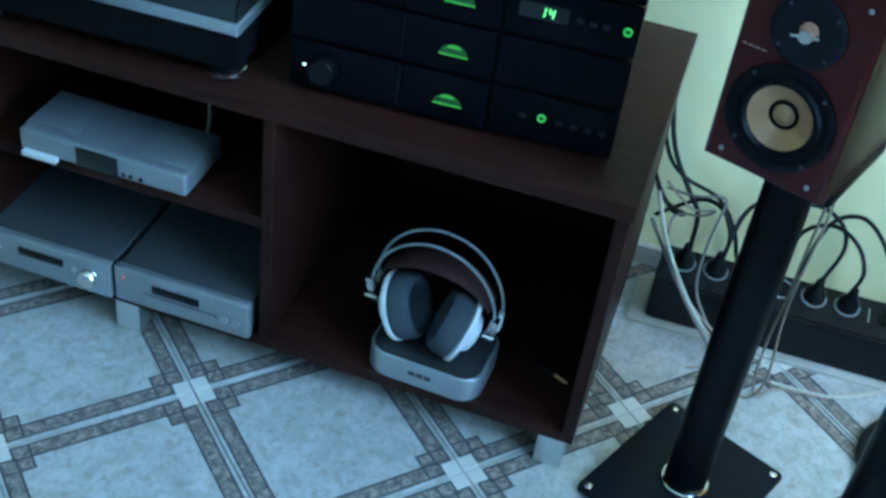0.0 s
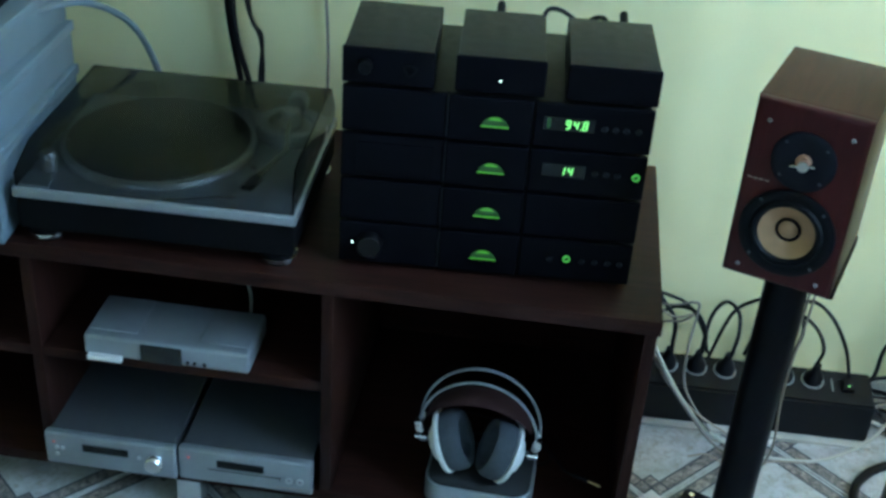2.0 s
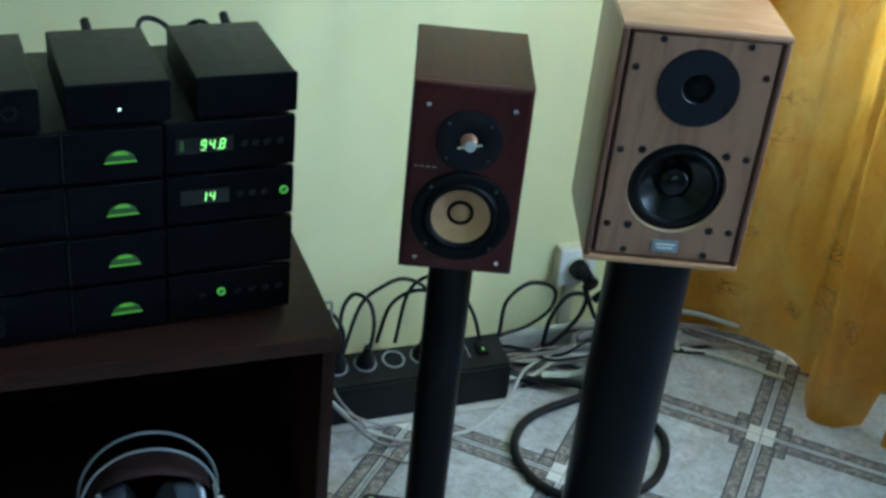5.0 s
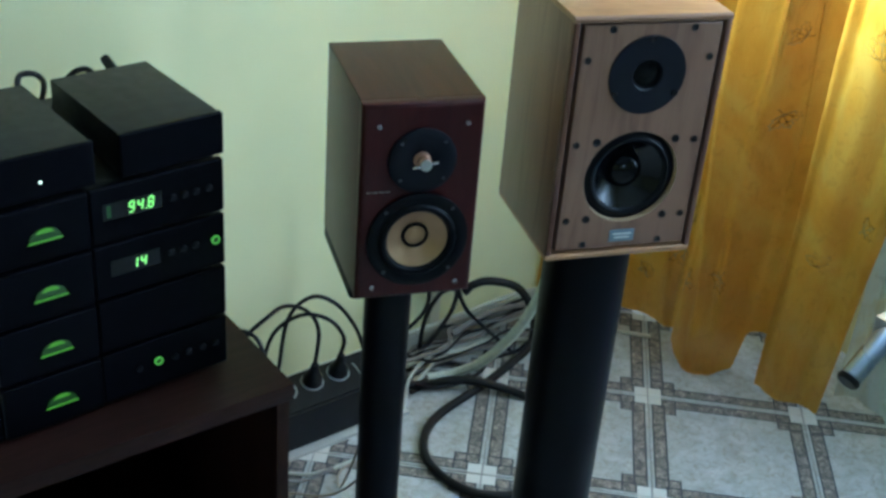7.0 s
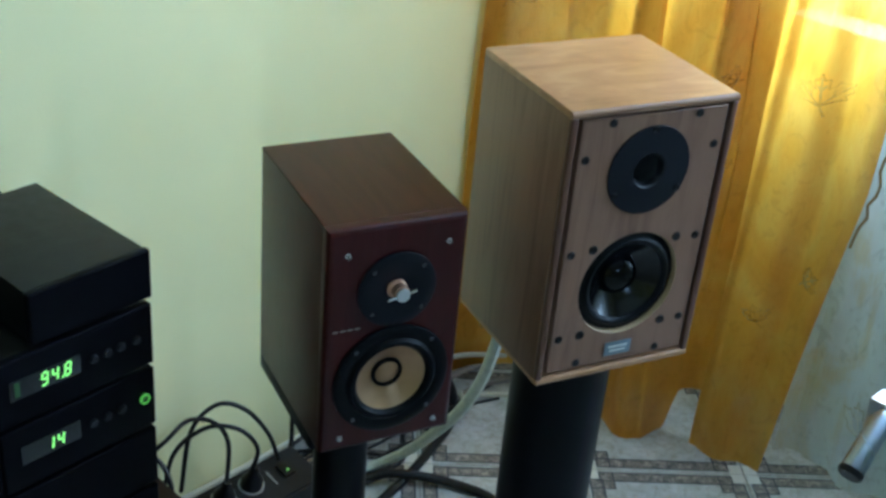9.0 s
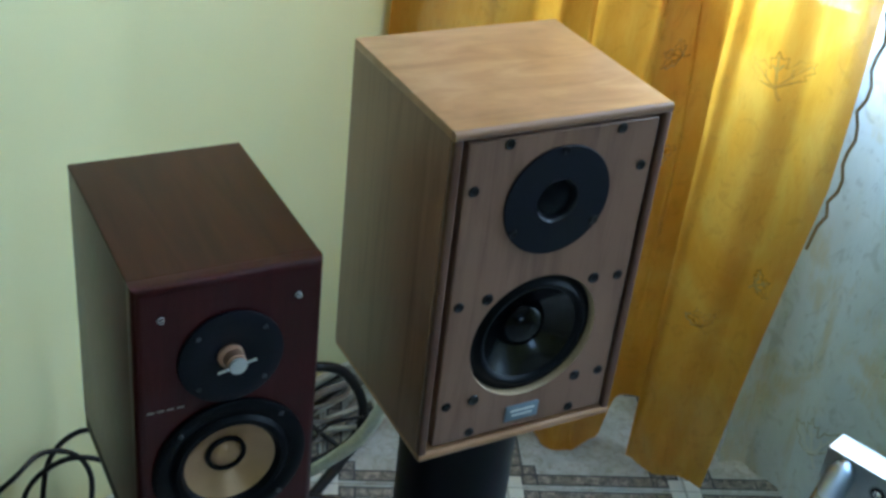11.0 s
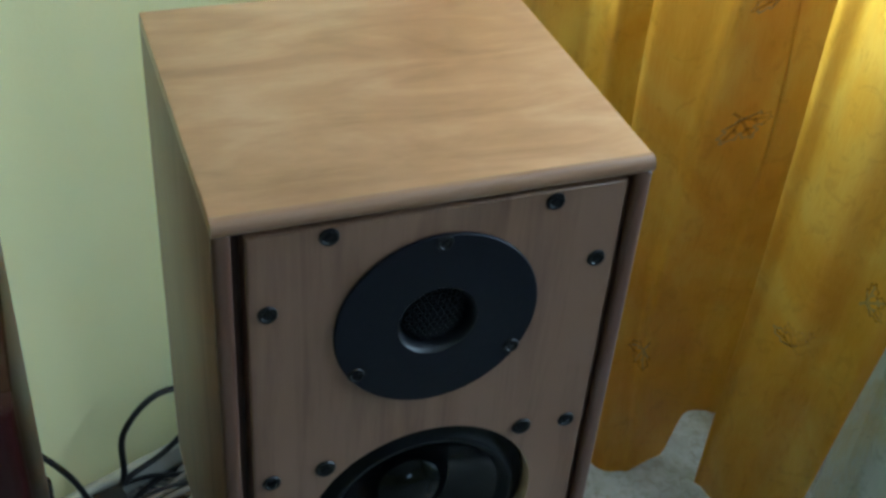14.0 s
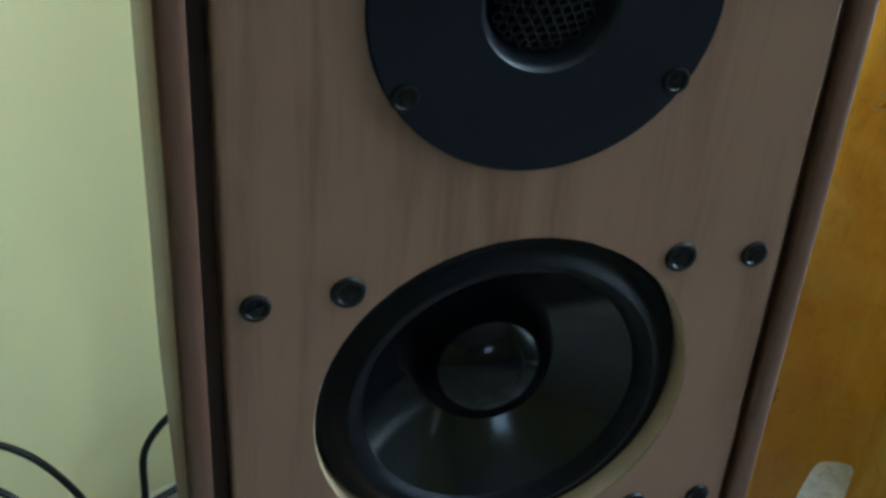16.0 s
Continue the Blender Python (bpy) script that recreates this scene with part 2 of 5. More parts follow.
M = dict(
    wall=wall_paint(),
    ceiling=plain("ceiling_paint", (0.78, 0.78, 0.75), 0.7, var=0.04),
    grout=plain("grout", (0.30, 0.29, 0.27), 0.8, var=0.25, scale=60),
    tile=tile_glaze(),
    skirting=plain("skirting_plastic", (0.46, 0.45, 0.40), 0.4, var=0.12),
    wenge=wood("dark_wenge_laminate", (0.011, 0.0042, 0.0033), (0.022, 0.0084, 0.0060), (0.040, 0.0155, 0.0110), 0.46, (2.2, 26, 26), spec=0.13),
    wenge_v=wood("dark_wenge_upright", (0.011, 0.0042, 0.0033), (0.022, 0.0084, 0.0060), (0.040, 0.0155, 0.0110), 0.46, (26, 26, 2.2), spec=0.13),
    alu=plain("brushed_aluminium", (0.62, 0.64, 0.66), 0.34, 0.9, 0.08, 90),
    silver=plain("silver_paint", (0.33, 0.355, 0.39), 0.36, 0.55, 0.06, 60),
    silver_dull=plain("silver_grey_plastic", (0.30, 0.32, 0.34), 0.45, 0.3, 0.08, 60),
    peg_steel=plain("peg_steel", (0.24, 0.28, 0.33), 0.26, 0.85, 0.08, 60),
    chrome=plain("chrome", (0.80, 0.80, 0.82), 0.14, 1.0, 0.04, 30),
    black_box=plain("black_powder_coat", (0.0095, 0.0095, 0.0085), 0.50, 0.0, 0.18, 320, 0.35, Specular_IOR_Level=0.3),
    black_face=plain("black_face_plastic", (0.0032, 0.0032, 0.0050), 0.42, 0.0, 0.2, 60, 0.05, Specular_IOR_Level=0.05),
    screw_black=plain("blackened_screw", (0.005, 0.005, 0.006), 0.30, var=0.1, Specular_IOR_Level=0.35),
    waveguide=plain("semi_gloss_black", (0.0075, 0.0085, 0.0130), 0.38, var=0.1, Specular_IOR_Level=0.45),
    # grey above the face black, for the glints on seams and buttons
    button_glint_grey=plain("dark_button_glint", (0.016, 0.017, 0.020), 0.35, var=0.1, Specular_IOR_Level=0.3),
    mesh_metal=plain("black_mesh_metal", (0.020, 0.022, 0.028), 0.30, 0.4, 0.1),
    black_knob=plain("black_knob", (0.005, 0.005, 0.006), 0.30, var=0.1, Specular_IOR_Level=0.18),
    black=plain("black_plastic", (0.0065, 0.0065, 0.008), 0.46, var=0.2, scale=60, bump=0.1, Specular_IOR_Level=0.25),
    rubber=plain("black_rubber", (0.005, 0.005, 0.006), 0.6, var=0.2, scale=90, bump=0.2, Specular_IOR_Level=0.06),
    cable=plain("black_cable", (0.008, 0.008, 0.009), 0.48, var=0.2, scale=90, Specular_IOR_Level=0.3),
    white_cable=plain("white_cable", (0.50, 0.50, 0.42), 0.45, var=0.1, scale=90),
    grey_cable=plain("grey_cable", (0.20, 0.18, 0.16), 0.5, var=0.2, scale=90),
    beige_cable=plain("beige_cable", (0.30, 0.25, 0.19), 0.45, var=0.15, scale=90),
    clear_cable=plain("pale_cable_sleeve", (0.58, 0.62, 0.52), 0.35, var=0.22, scale=120),
    steel_tube=plain("black_steel_tube", (0.0038, 0.0038, 0.0066), 0.38, 0.0, 0.15, 120, 0.1, Specular_IOR_Level=0.13),
    red=wood("red_mahogany_lacquer", (0.026, 0.0034, 0.0044), (0.043, 0.0056, 0.0064), (0.060, 0.0092, 0.0090), 0.36, (16, 16, 1.6), coat=0.08, spec=0.22),
    red_top=wood("brown_mahogany_top", (0.030, 0.0095, 0.0055), (0.047, 0.0150, 0.0084), (0.064, 0.021, 0.012), 0.42, (16, 1.6, 16), coat=0.04, spec=0.16),
    # one veneer in two tones: shade coloured into front and sides, light into the top
    cherry=wood("cherry_veneer_shaded", (0.098, 0.046, 0.028), (0.186, 0.096, 0.060), (0.268, 0.148, 0.095), 0.38, (17, 17, 1.3), pores=0.30, clouds=0.30, figure=1.55),
    cherry_lit=wood("cherry_veneer_lit", (0.31, 0.158, 0.074), (0.46, 0.252, 0.126), (0.61, 0.375, 0.210), 0.30, (3.2, 11, 11), figure=1.0, pores=0.14, clouds=0.62, bump=0.01),
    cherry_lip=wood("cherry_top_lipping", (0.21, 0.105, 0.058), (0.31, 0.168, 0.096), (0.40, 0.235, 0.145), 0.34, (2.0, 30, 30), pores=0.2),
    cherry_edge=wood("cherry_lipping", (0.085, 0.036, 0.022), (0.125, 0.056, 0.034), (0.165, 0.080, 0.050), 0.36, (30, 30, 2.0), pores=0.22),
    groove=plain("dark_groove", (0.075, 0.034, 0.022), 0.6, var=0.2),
    rim=plain("pale_mdf_rim", (0.55, 0.40, 0.24), 0.55, var=0.1),
    cone_black=plain("polypropylene_cone", (0.0022, 0.0024, 0.0046), 0.16, var=0.15, scale=30, Specular_IOR_Level=0.4),
    cap_black=plain("glossy_dust_cap", (0.0016, 0.0018, 0.0032), 0.12, var=0.15, scale=30, Specular_IOR_Level=0.24),
    plate=plain("satin_black_plate", (0.0052, 0.0060, 0.0118), 0.50, 0.0, 0.15, 260, 0.2, Specular_IOR_Level=0.20),
    surround=plain("rubber_surround", (0.0028, 0.0034, 0.0056), 0.42, var=0.15, scale=60, Specular_IOR_Level=0.14),
    gold=plain("golden_cone", (0.46, 0.29, 0.16), 0.34, 0.55, 0.10, 70),
    copper=plain("copper_disc", (0.55, 0.32, 0.22), 0.35, 0.7, 0.12, 60),
    brass=plain("brass", (0.70, 0.50, 0.22), 0.3, 0.9, 0.1),
    badge=plain("badge_blue_grey", (0.22, 0.28, 0.34), 0.4, 0.3, 0.1),
    ink=plain("printed_ink", (0.05, 0.05, 0.06), 0.6),
    pale_ink=plain("pale_print", (0.30, 0.26, 0.22), 0.6),
    pad=plain("grey_velour", (0.055, 0.065, 0.080), 0.9, var=0.25, scale=240, bump=0.4),
    white=plain("white_plastic", (0.72, 0.73, 0.74), 0.35, var=0.05),
    leather=plain("brown_leather", (0.045, 0.022, 0.020), 0.5, var=0.2, scale=120, bump=0.3),
    base_top=plain("grey_felt_top", (0.016, 0.017, 0.019), 0.8, var=0.2, scale=200, bump=0.2),
    window_dark=plain("display_window", (0.007, 0.008, 0.009), 0.22, var=0.1),
    pale_box=plain("pale_blue_grey_plastic", (0.15, 0.19, 0.225), 0.5, var=0.08, scale=20),
    cream=plain("cream_plastic", (0.66, 0.63, 0.48), 0.4, var=0.05),
    mat=plain("rubber_platter_mat", (0.007, 0.007, 0.007), 0.6, var=0.2, scale=200),
    smoked=smoked(),
    orange=cloth("orange_curtain", (0.57, 0.285, 0.019), (0.63, 0.345, 0.033), (0.68, 0.415, 0.062), 0.78, (1.0, 0.96, 0.52), 0.18, 0.08),
    orange_print=cloth("curtain_leaf_print", (0.72, 0.54, 0.20), (0.76, 0.58, 0.24), (0.80, 0.62, 0.28), 0.60, (1.0, 0.96, 0.70), 0.0, 0.86),
    orange_dark=cloth("curtain_leaf_outline", (0.56, 0.32, 0.040), (0.60, 0.37, 0.060), (0.64, 0.42, 0.080), 0.78, (1.0, 0.96, 0.60), 0.0, 0.90),
    sheer_vein=cloth("sheer_leaf_vein", (0.60, 0.62, 0.58), (0.62, 0.64, 0.60), (0.66, 0.66, 0.60), 0.4, (0.95, 1.0, 0.95), 0.1),
    hem=plain("curtain_hem_thread", (0.24, 0.15, 0.05), 0.8, var=0.2),
    sheer=cloth("white_sheer", (0.60, 0.66, 0.70), (0.66, 0.72, 0.77), (0.66, 0.62, 0.48), 0.52, (0.95, 1.0, 1.0), 0.30, 0.24),
    sheer_print=cloth("sheer_leaf_print", (0.30, 0.30, 0.22), (0.36, 0.35, 0.26), (0.42, 0.40, 0.28), 0.40, (0.95, 1.0, 0.95), 0.2),
    frame_white=plain("white_window_frame", (0.74, 0.75, 0.75), 0.35, var=0.04),
    green=glow("green_lit_mark", (0.26, 0.80, 0.03), 0.36),
    case_grey=plain("dark_grey_case", (0.075, 0.080, 0.088), 0.42, 0.2, 0.1, 120, 0.1),
    green_dim=glow("green_lit_dim", (0.10, 0.42, 0.012), 0.085),
    green_ring=glow("green_lit_button", (0.28, 0.9, 0.08), 0.5),
    digit=glow("display_digits", (0.40, 1.0, 0.16), 1.35),
    led=glow("white_led", (0.85, 1.0, 0.65), 2.2),
    led_red=glow("red_led", (1.0, 0.25, 0.2), 0.5),
)


# ---------------------------------------------------------------- mesh helpers
def finish(bm, smooth=True, angle=40):
    bmesh.ops.recalc_face_normals(bm, faces=bm.faces)
    if smooth:
        lim = radians(angle)
        for f in bm.faces:
            f.smooth = True
        for e in bm.edges:
            if len(e.link_faces) == 2 and e.calc_face_angle(0) > lim:
                e.smooth = False
    return bm


def mesh_of(name, bm, mat):
    me = bpy.data.meshes.new(name)
    finish(bm)
    bm.to_mesh(me)
    bm.free()
    me.materials.append(mat)
    return me


def part(name, bm, mat, parent=None, label="", at=None):
    ob = new(name, mesh_of(name, bm, mat))
    if parent is not None:
        ob.parent = parent
    if at is not None:
        ob.matrix_basis = at
    if label:
        ob["label"] = label
    return ob


def thing(name, m, label, category, group="", kind=""):
    ob = new(name)
    ob.empty_display_size = 0.05
    ob.matrix_basis = m
    return tagged(ob, label, category, group, kind)


def solo(name, bm, mat, m, label, category, group="", kind=""):
    ob = new(name, mesh_of(name, bm, mat))
    ob.matrix_basis = m
    return tagged(ob, label, category, group, kind)


def box(x0, x1, y0, y1, z0, z1, bevel=0.0, seg=2, bm=None):
    b = bmesh.new()
    bmesh.ops.create_cube(b, size=1)
    for v in b.verts:
        v.co = Vector(((x0 + x1) / 2 + v.co.x * (x1 - x0), (y0 + y1) / 2 + v.co.y * (y1 - y0), (z0 + z1) / 2 + v.co.z * (z1 - z0)))
    if bevel:
        bmesh.ops.bevel(b, geom=list(b.edges), offset=bevel, segments=seg, profile=0.6, affect="EDGES")
    return merge(bm, b) if bm is not None else b


def merge(bm, other):
    tmp = bpy.data.meshes.new("tmp")
    other.to_mesh(tmp)
    other.free()
    bm.from_mesh(tmp)
    bpy.data.meshes.remove(tmp)
    return bm


def moved(bm, m):
    bmesh.ops.transform(bm, matrix=m, verts=bm.verts)
    return bm


def lathe(profile, seg=40, close=False):
    """Turned shape round the z axis from (radius, z) pairs."""
    bm = bmesh.new()
    rings = []
    for r, z in profile:
        if r < 1e-6:
            rings.append([bm.verts.new((0, 0, z))])
        else:
            rings.append([bm.verts.new((r * math.cos(2 * math.pi * k / seg), r * math.sin(2 * math.pi * k / seg), z)) for k in range(seg)])
    pairs = list(zip(rings, rings[1:])) + ([(rings[-1], rings[0])] if close else [])
    for a, b in pairs:
        for k in range(seg):
            j = (k + 1) % seg
            if len(a) == 1 and len(b) > 1:
                bm.faces.new((a[0], b[k], b[j]))
            elif len(b) == 1 and len(a) > 1:
                bm.faces.new((a[k], a[j], b[0]))
            elif len(a) > 1:
                bm.faces.new((a[k], a[j], b[j], b[k]))
    return bm


FRONT = pose(0, 0, 0, 90, 0, 0)  # turns the z axis of a lathe towards -y, out of a front


def spline(pts, n):
    """Points along a smooth curve through pts (Catmull-Rom)."""
    p = [Vector(q) for q in pts]
    p = [2 * p[0] - p[1]] + p + [2 * p[-1] - p[-2]]
    out = []
    for i in range(1, len(p) - 2):
        for k in range(n):
            t = k / n
            a, b, c, d = p[i - 1], p[i], p[i + 1], p[i + 2]
            out.append(0.5 * ((2 * b) + (c - a) * t + (2 * a - 5 * b + 4 * c - d) * t * t + (3 * b - a - 3 * c + d) * t ** 3))
    return out + [p[-2]]


def tube(pts, r, n=8, seg=8, flat=1.0):
    """A round (or flattened) cord along a smooth curve."""
    line = spline(pts, n) if n > 1 else [Vector(q) for q in pts]
    bm = bmesh.new()
    rings, up = [], Vector((0, 0, 1))
    side = None
    for i, q in enumerate(line):
        d = (line[min(i + 1, len(line) - 1)] - line[max(i - 1, 0)]).normalized()
        if side is None:
            side = d.cross(up if abs(d.z) < 0.9 else Vector((1, 0, 0))).normalized()
        side = (side - d * side.dot(d)).normalized()
        top = side.cross(d)
        rings.append([bm.verts.new(q + r * (math.cos(2 * math.pi * k / seg) * side + flat * math.sin(2 * math.pi * k / seg) * top)) for k in range(seg)])
    for a, b in zip(rings, rings[1:]):
        for k in range(seg):
            bm.faces.new((a[k], a[(k + 1) % seg], b[(k + 1) % seg], b[k]))
    bm.faces.new(rings[0]), bm.faces.new(rings[-1][::-1])
    return bm


def outline(pts, depth):
    """A flat plate in the xz plane with the given outline, its front at y = 0 and its back at y = depth."""
    bm = bmesh.new()
    f = [bm.verts.new((x, 0, z)) for x, z in pts]
    b = [bm.verts.new((x, depth, z)) for x, z in pts]
    bm.faces.new(f), bm.faces.new(b[::-1])
    for k in range(len(f)):
        j = (k + 1) % len(f)
        bm.faces.new((f[k], b[k], b[j], f[j]))
    return bm


def rounded(w, d, r, z0, z1, seg=8, top=0.003):
    """A slab with rounded plan corners, its centre at the origin, the upper rim softened."""
    bm = bmesh.new()
    rings = []
    for inset, z in ((0.0, z0), (0.0, z1 - top), (top * 0.35, z1 - top * 0.35), (top, z1)):
        ring = []
        for cx, cy, a0 in ((1, 1, 0), (-1, 1, 90), (-1, -1, 180), (1, -1, 270)):
            for k in range(seg + 1):
                a = radians(a0 + 90 * k / seg)
                ring.append(bm.verts.new((cx * (w / 2 - r) + (r - inset) * math.cos(a), cy * (d / 2 - r) + (r - inset) * math.sin(a), z)))
        rings.append(ring)
    for a, b in zip(rings, rings[1:]):
        for k in range(len(a)):
            j = (k + 1) % len(a)
            bm.faces.new((a[k], a[j], b[j], b[k]))
    bm.faces.new(rings[0][::-1]), bm.faces.new(rings[-1])
    return bm


def lettering(name, text, size, mat, parent, at, depth=0.0006):
    cu = bpy.data.curves.new(name, "FONT")
    cu.body, cu.size, cu.extrude, cu.align_x, cu.align_y = text, size, depth, "CENTER", "CENTER"
    tmp = bpy.data.objects.new(name, cu)
    me = bpy.data.meshes.new_from_object(tmp)
    bpy.data.objects.remove(tmp), bpy.data.curves.remove(cu)
    me.materials.append(mat)
    ob = new(name, me)
    ob.parent, ob.matrix_basis = parent, at
    return ob


# ---------------------------------------------------------------- the room
def wall(name, bm, label):
    return solo(name, bm, M["wall"], pose(0, 0, 0), label, "wall", kind="structure")


X0, X1, Y0, ZC = -3.4, 2.13, -5.2, 2.65
wall("wall_north", box(X0 - 0.12, X1 + 0.12, 0, 0.12, -0.1, ZC), "pale yellow-green painted wall behind the hi-fi cabinet")
wall("wall_west", box(X0 - 0.12, X0, Y0, 0, -0.1, ZC), "pale yellow-green painted side wall")
b = box(X1, X1 + 0.12, Y0, 0, -0.1, 0.80)
box(X1, X1 + 0.12, Y0, 0, 2.40, ZC, bm=b)
box(X1, X1 + 0.12, -0.43, 0, 0.80, 2.40, bm=b)
box(X1, X1 + 0.12, Y0, -1.75, 0.80, 2.40, bm=b)
wall("wall_east", b, "pale yellow-green wall with a window behind curtains")
b = box(X0 - 0.12, X1 + 0.12, Y0 - 0.12, Y0, -0.1, 1.25)
box(X0 - 0.12, X1 + 0.12, Y0 - 0.12, Y0, 2.0, ZC, bm=b)
box(X0 - 0.12, -0.70, Y0 - 0.12, Y0, 1.25, 2.0, bm=b)
box(0.10, X1 + 0.12, Y0 - 0.12, Y0, 1.25, 2.0, bm=b)
wall("wall_south", b, "pale yellow-green wall with a window")
solo("ceiling", box(X0 - 0.12, X1 + 0.12, Y0 - 0.12, 0.12, ZC, ZC + 0.1), M["ceiling"], pose(0, 0, 0), "plain white painted ceiling", "ceiling", kind="structure")
floor = solo("floor", box(X0 - 0.12, X1 + 0.12, Y0 - 0.12, 0.12, -0.12, -0.0035), M["grout"], pose(0, 0, 0), "floor of marbled cream tiles with dark patterned borders laid diagonally", "floor", kind="structure")

b = box(0.80, X1, -0.013, 0.0, 0.0, 0.040, 0.004)
solo("baseboard", b, M["skirting"], pose(0, 0, 0), "narrow grey-white plastic skirting strip along the wall", "baseboard", kind="structure")
b = box(X0, 0.795, -0.013, 0.0, 0.0, 0.040, 0.004)
solo("baseboard", b, M["skirting"], pose(0, 0, 0), "narrow grey-white plastic skirting strip along the wall", "baseboard", kind="structure")


def window(name, m, w, h):
    t = thing(name, m, "white framed window with two panes", "window", kind="structure")
    fr = box(-w / 2, w / 2, -0.03, 0.03, 0, 0.06, 0.004)
    box(-w / 2, w / 2, -0.03, 0.03, h - 0.06, h, 0.004, bm=fr)
    for x in (-w / 2, -0.03, w / 2 - 0.06):
        box(x, x + 0.06, -0.03, 0.03, 0.06, h - 0.06, 0.004, bm=fr)
    part("window_frame", fr, M["frame_white"], t)
    part("window_sill", box(-w / 2 - 0.04, w / 2 + 0.04, -0.14, -0.03, -0.03, 0.0, 0.004), M["frame_white"], t)


window("window_1", pose(X1 + 0.06, -1.09, 0.80, 0, 0, -90), 1.32, 1.60)
window("window_2", pose(-0.30, Y0 - 0.06, 1.25, 0, 0, 180), 0.80, 0.75)

# ---------------------------------------------------------------- curtains
PLAN = [(1.665, -0.012), (1.740, -0.030), (1.800, -0.075), (1.846, -0.134), (1.864, -0.199), (1.876, -0.245), (1.842, -0.276), (1.790, -0.316), (1.774, -0.366), (1.800, -0.403), (1.852, -0.417),
        (1.905, -0.434), (1.903, -0.456), (1.868, -0.473), (1.863, -0.522), (1.881, -0.566), (1.886, -0.606)]
ORANGE = [(q.x, q.y) for q in spline([(x, y, 0) for x, y in PLAN], 14)]
GAP = [k for k, q in enumerate(ORANGE) if -0.470 < q[1] < -0.414]
NOTCH = ((GAP[0] + GAP[-1]) / 2 / (len(ORANGE) - 1), (GAP[-1] - GAP[0]) / 2 / (len(ORANGE) - 1))
WHITE = [(1.945 + 0.022 * math.sin(k * 0.52) + 0.010 * math.sin(k * 1.27), -0.60 - k * 0.018) for k in range(86)]


def hang(line, u, z, z_top):
    """A point of a hanging cloth: u runs along its hem (0 to 1), z is the height; folds soften upward."""
    k = u * (len(line) - 1)
    i = min(int(k), len(line) - 2)
    f = k - i
    x = line[i][0] * (1 - f) + line[i + 1][0] * f
    y = line[i][1] * (1 - f) + line[i + 1][1] * f
    up = z / z_top
    mean = line[0][0] + (line[-1][0] - line[0][0]) * u
    x = mean + (x - mean) * (1 - 0.12 * up) + 0.006 * math.sin(9 * z + 14 * u) * (1 - up)
    x += (0.015 * math.sin(62 * u + 0.8 * math.sin(2.3 * z)) + 0.0035 * math.sin(131 * u + 1.1 * z)) * min(1.0, 0.25 + z)
    y -= 0.062 * u ** 6 * min(z / 0.6, 1.0)
    y += 0.010 * math.sin(5 * z + 23 * u) * min(u, 1 - u) * 3
    return Vector((x, y, z))


def curtain(name, line, mat, label, z0, hem, top=2.45, rows=46):
    t = thing(name, pose(0, 0, 0), label, "curtain")
    bm = bmesh.new()
    n = len(line)
    grid = []
    for r in range(rows + 1):
        row = []
        for k in range(n):
            u = k / (n - 1)
            low = z0 + hem(u)
            row.append(bm.verts.new(hang(line, u, low + (top - low) * (r / rows) ** 1.25, top)))
        grid.append(row)
    for a, b in zip(grid, grid[1:]):
        for k in range(n - 1):
            bm.faces.new((a[k], a[k + 1], b[k + 1], b[k]))
    part("cloth", bm, mat, t)
    return t


LEAF = [(0, 1.0), (0.08, 0.78), (0.20, 0.80), (0.16, 0.50), (0.30, 0.58), (0.36, 0.70), (0.44, 0.60), (0.72, 0.62), (0.62, 0.48), (0.70, 0.36), (0.44, 0.24), (0.50, 0.10), (0.22, 0.06), (0.03, -0.02)]
VEINS = [[(0, 0.0), (0, 0.86)], [(0.02, 0.03), (0.34, 0.32), (0.60, 0.53)], [(0.03, 0.01), (0.40, 0.12)], [(0, 0.45), (0.12, 0.62)], [(0.25, 0.25), (0.28, 0.46)], [(0, -0.02), (0.03, -0.20), (0.09, -0.40)]]


def leaf_print(parent, line, line_mat, vein_mat, u0, z0, size, turn, top=2.45):
    """A printed maple leaf that follows the cloth: a toothed outline and paler veins, as fine ribbons."""
    span = sum(math.dist(line[k], line[k + 1]) for k in range(len(line) - 1))
    ct, st = math.cos(turn), math.sin(turn)

    def at(p, q):
        x, y = (p * ct - q * st) * size, (p * st + q * ct) * size
        return hang(line, min(max(u0 + x / span, 0), 1), z0 + y, top) + Vector((-0.0024, -0.0009, 0))

    def ribbons(paths, w):
        bm = bmesh.new()
        for path in paths:
            for (p0, q0), (p1, q1) in zip(path, path[1:]):
                n = max(1, round(math.dist((p0, q0), (p1, q1)) * size / 0.008))
                dx, dy = p1 - p0, q1 - q0
                ln = math.hypot(dx, dy)
                ox, oy = -dy / ln * w / size, dx / ln * w / size
                rows = [[bm.verts.new(at(p0 + dx * k / n + e * ox, q0 + dy * k / n + e * oy)) for e in (-1, 1)] for k in range(n + 1)]
                for r0, r1 in zip(rows, rows[1:]):
                    bm.faces.new((r0[0], r0[1], r1[1], r1[0]))
        return bm

    ring = LEAF + [(-p, q) for p, q in LEAF[::-1]]
    leaf = part("leaf_print", ribbons([ring], 0.0012), line_mat, parent)
    part("leaf_vein", ribbons(VEINS + [[(-p, q) for p, q in v] for v in VEINS[1:5]], 0.0016), vein_mat, leaf)


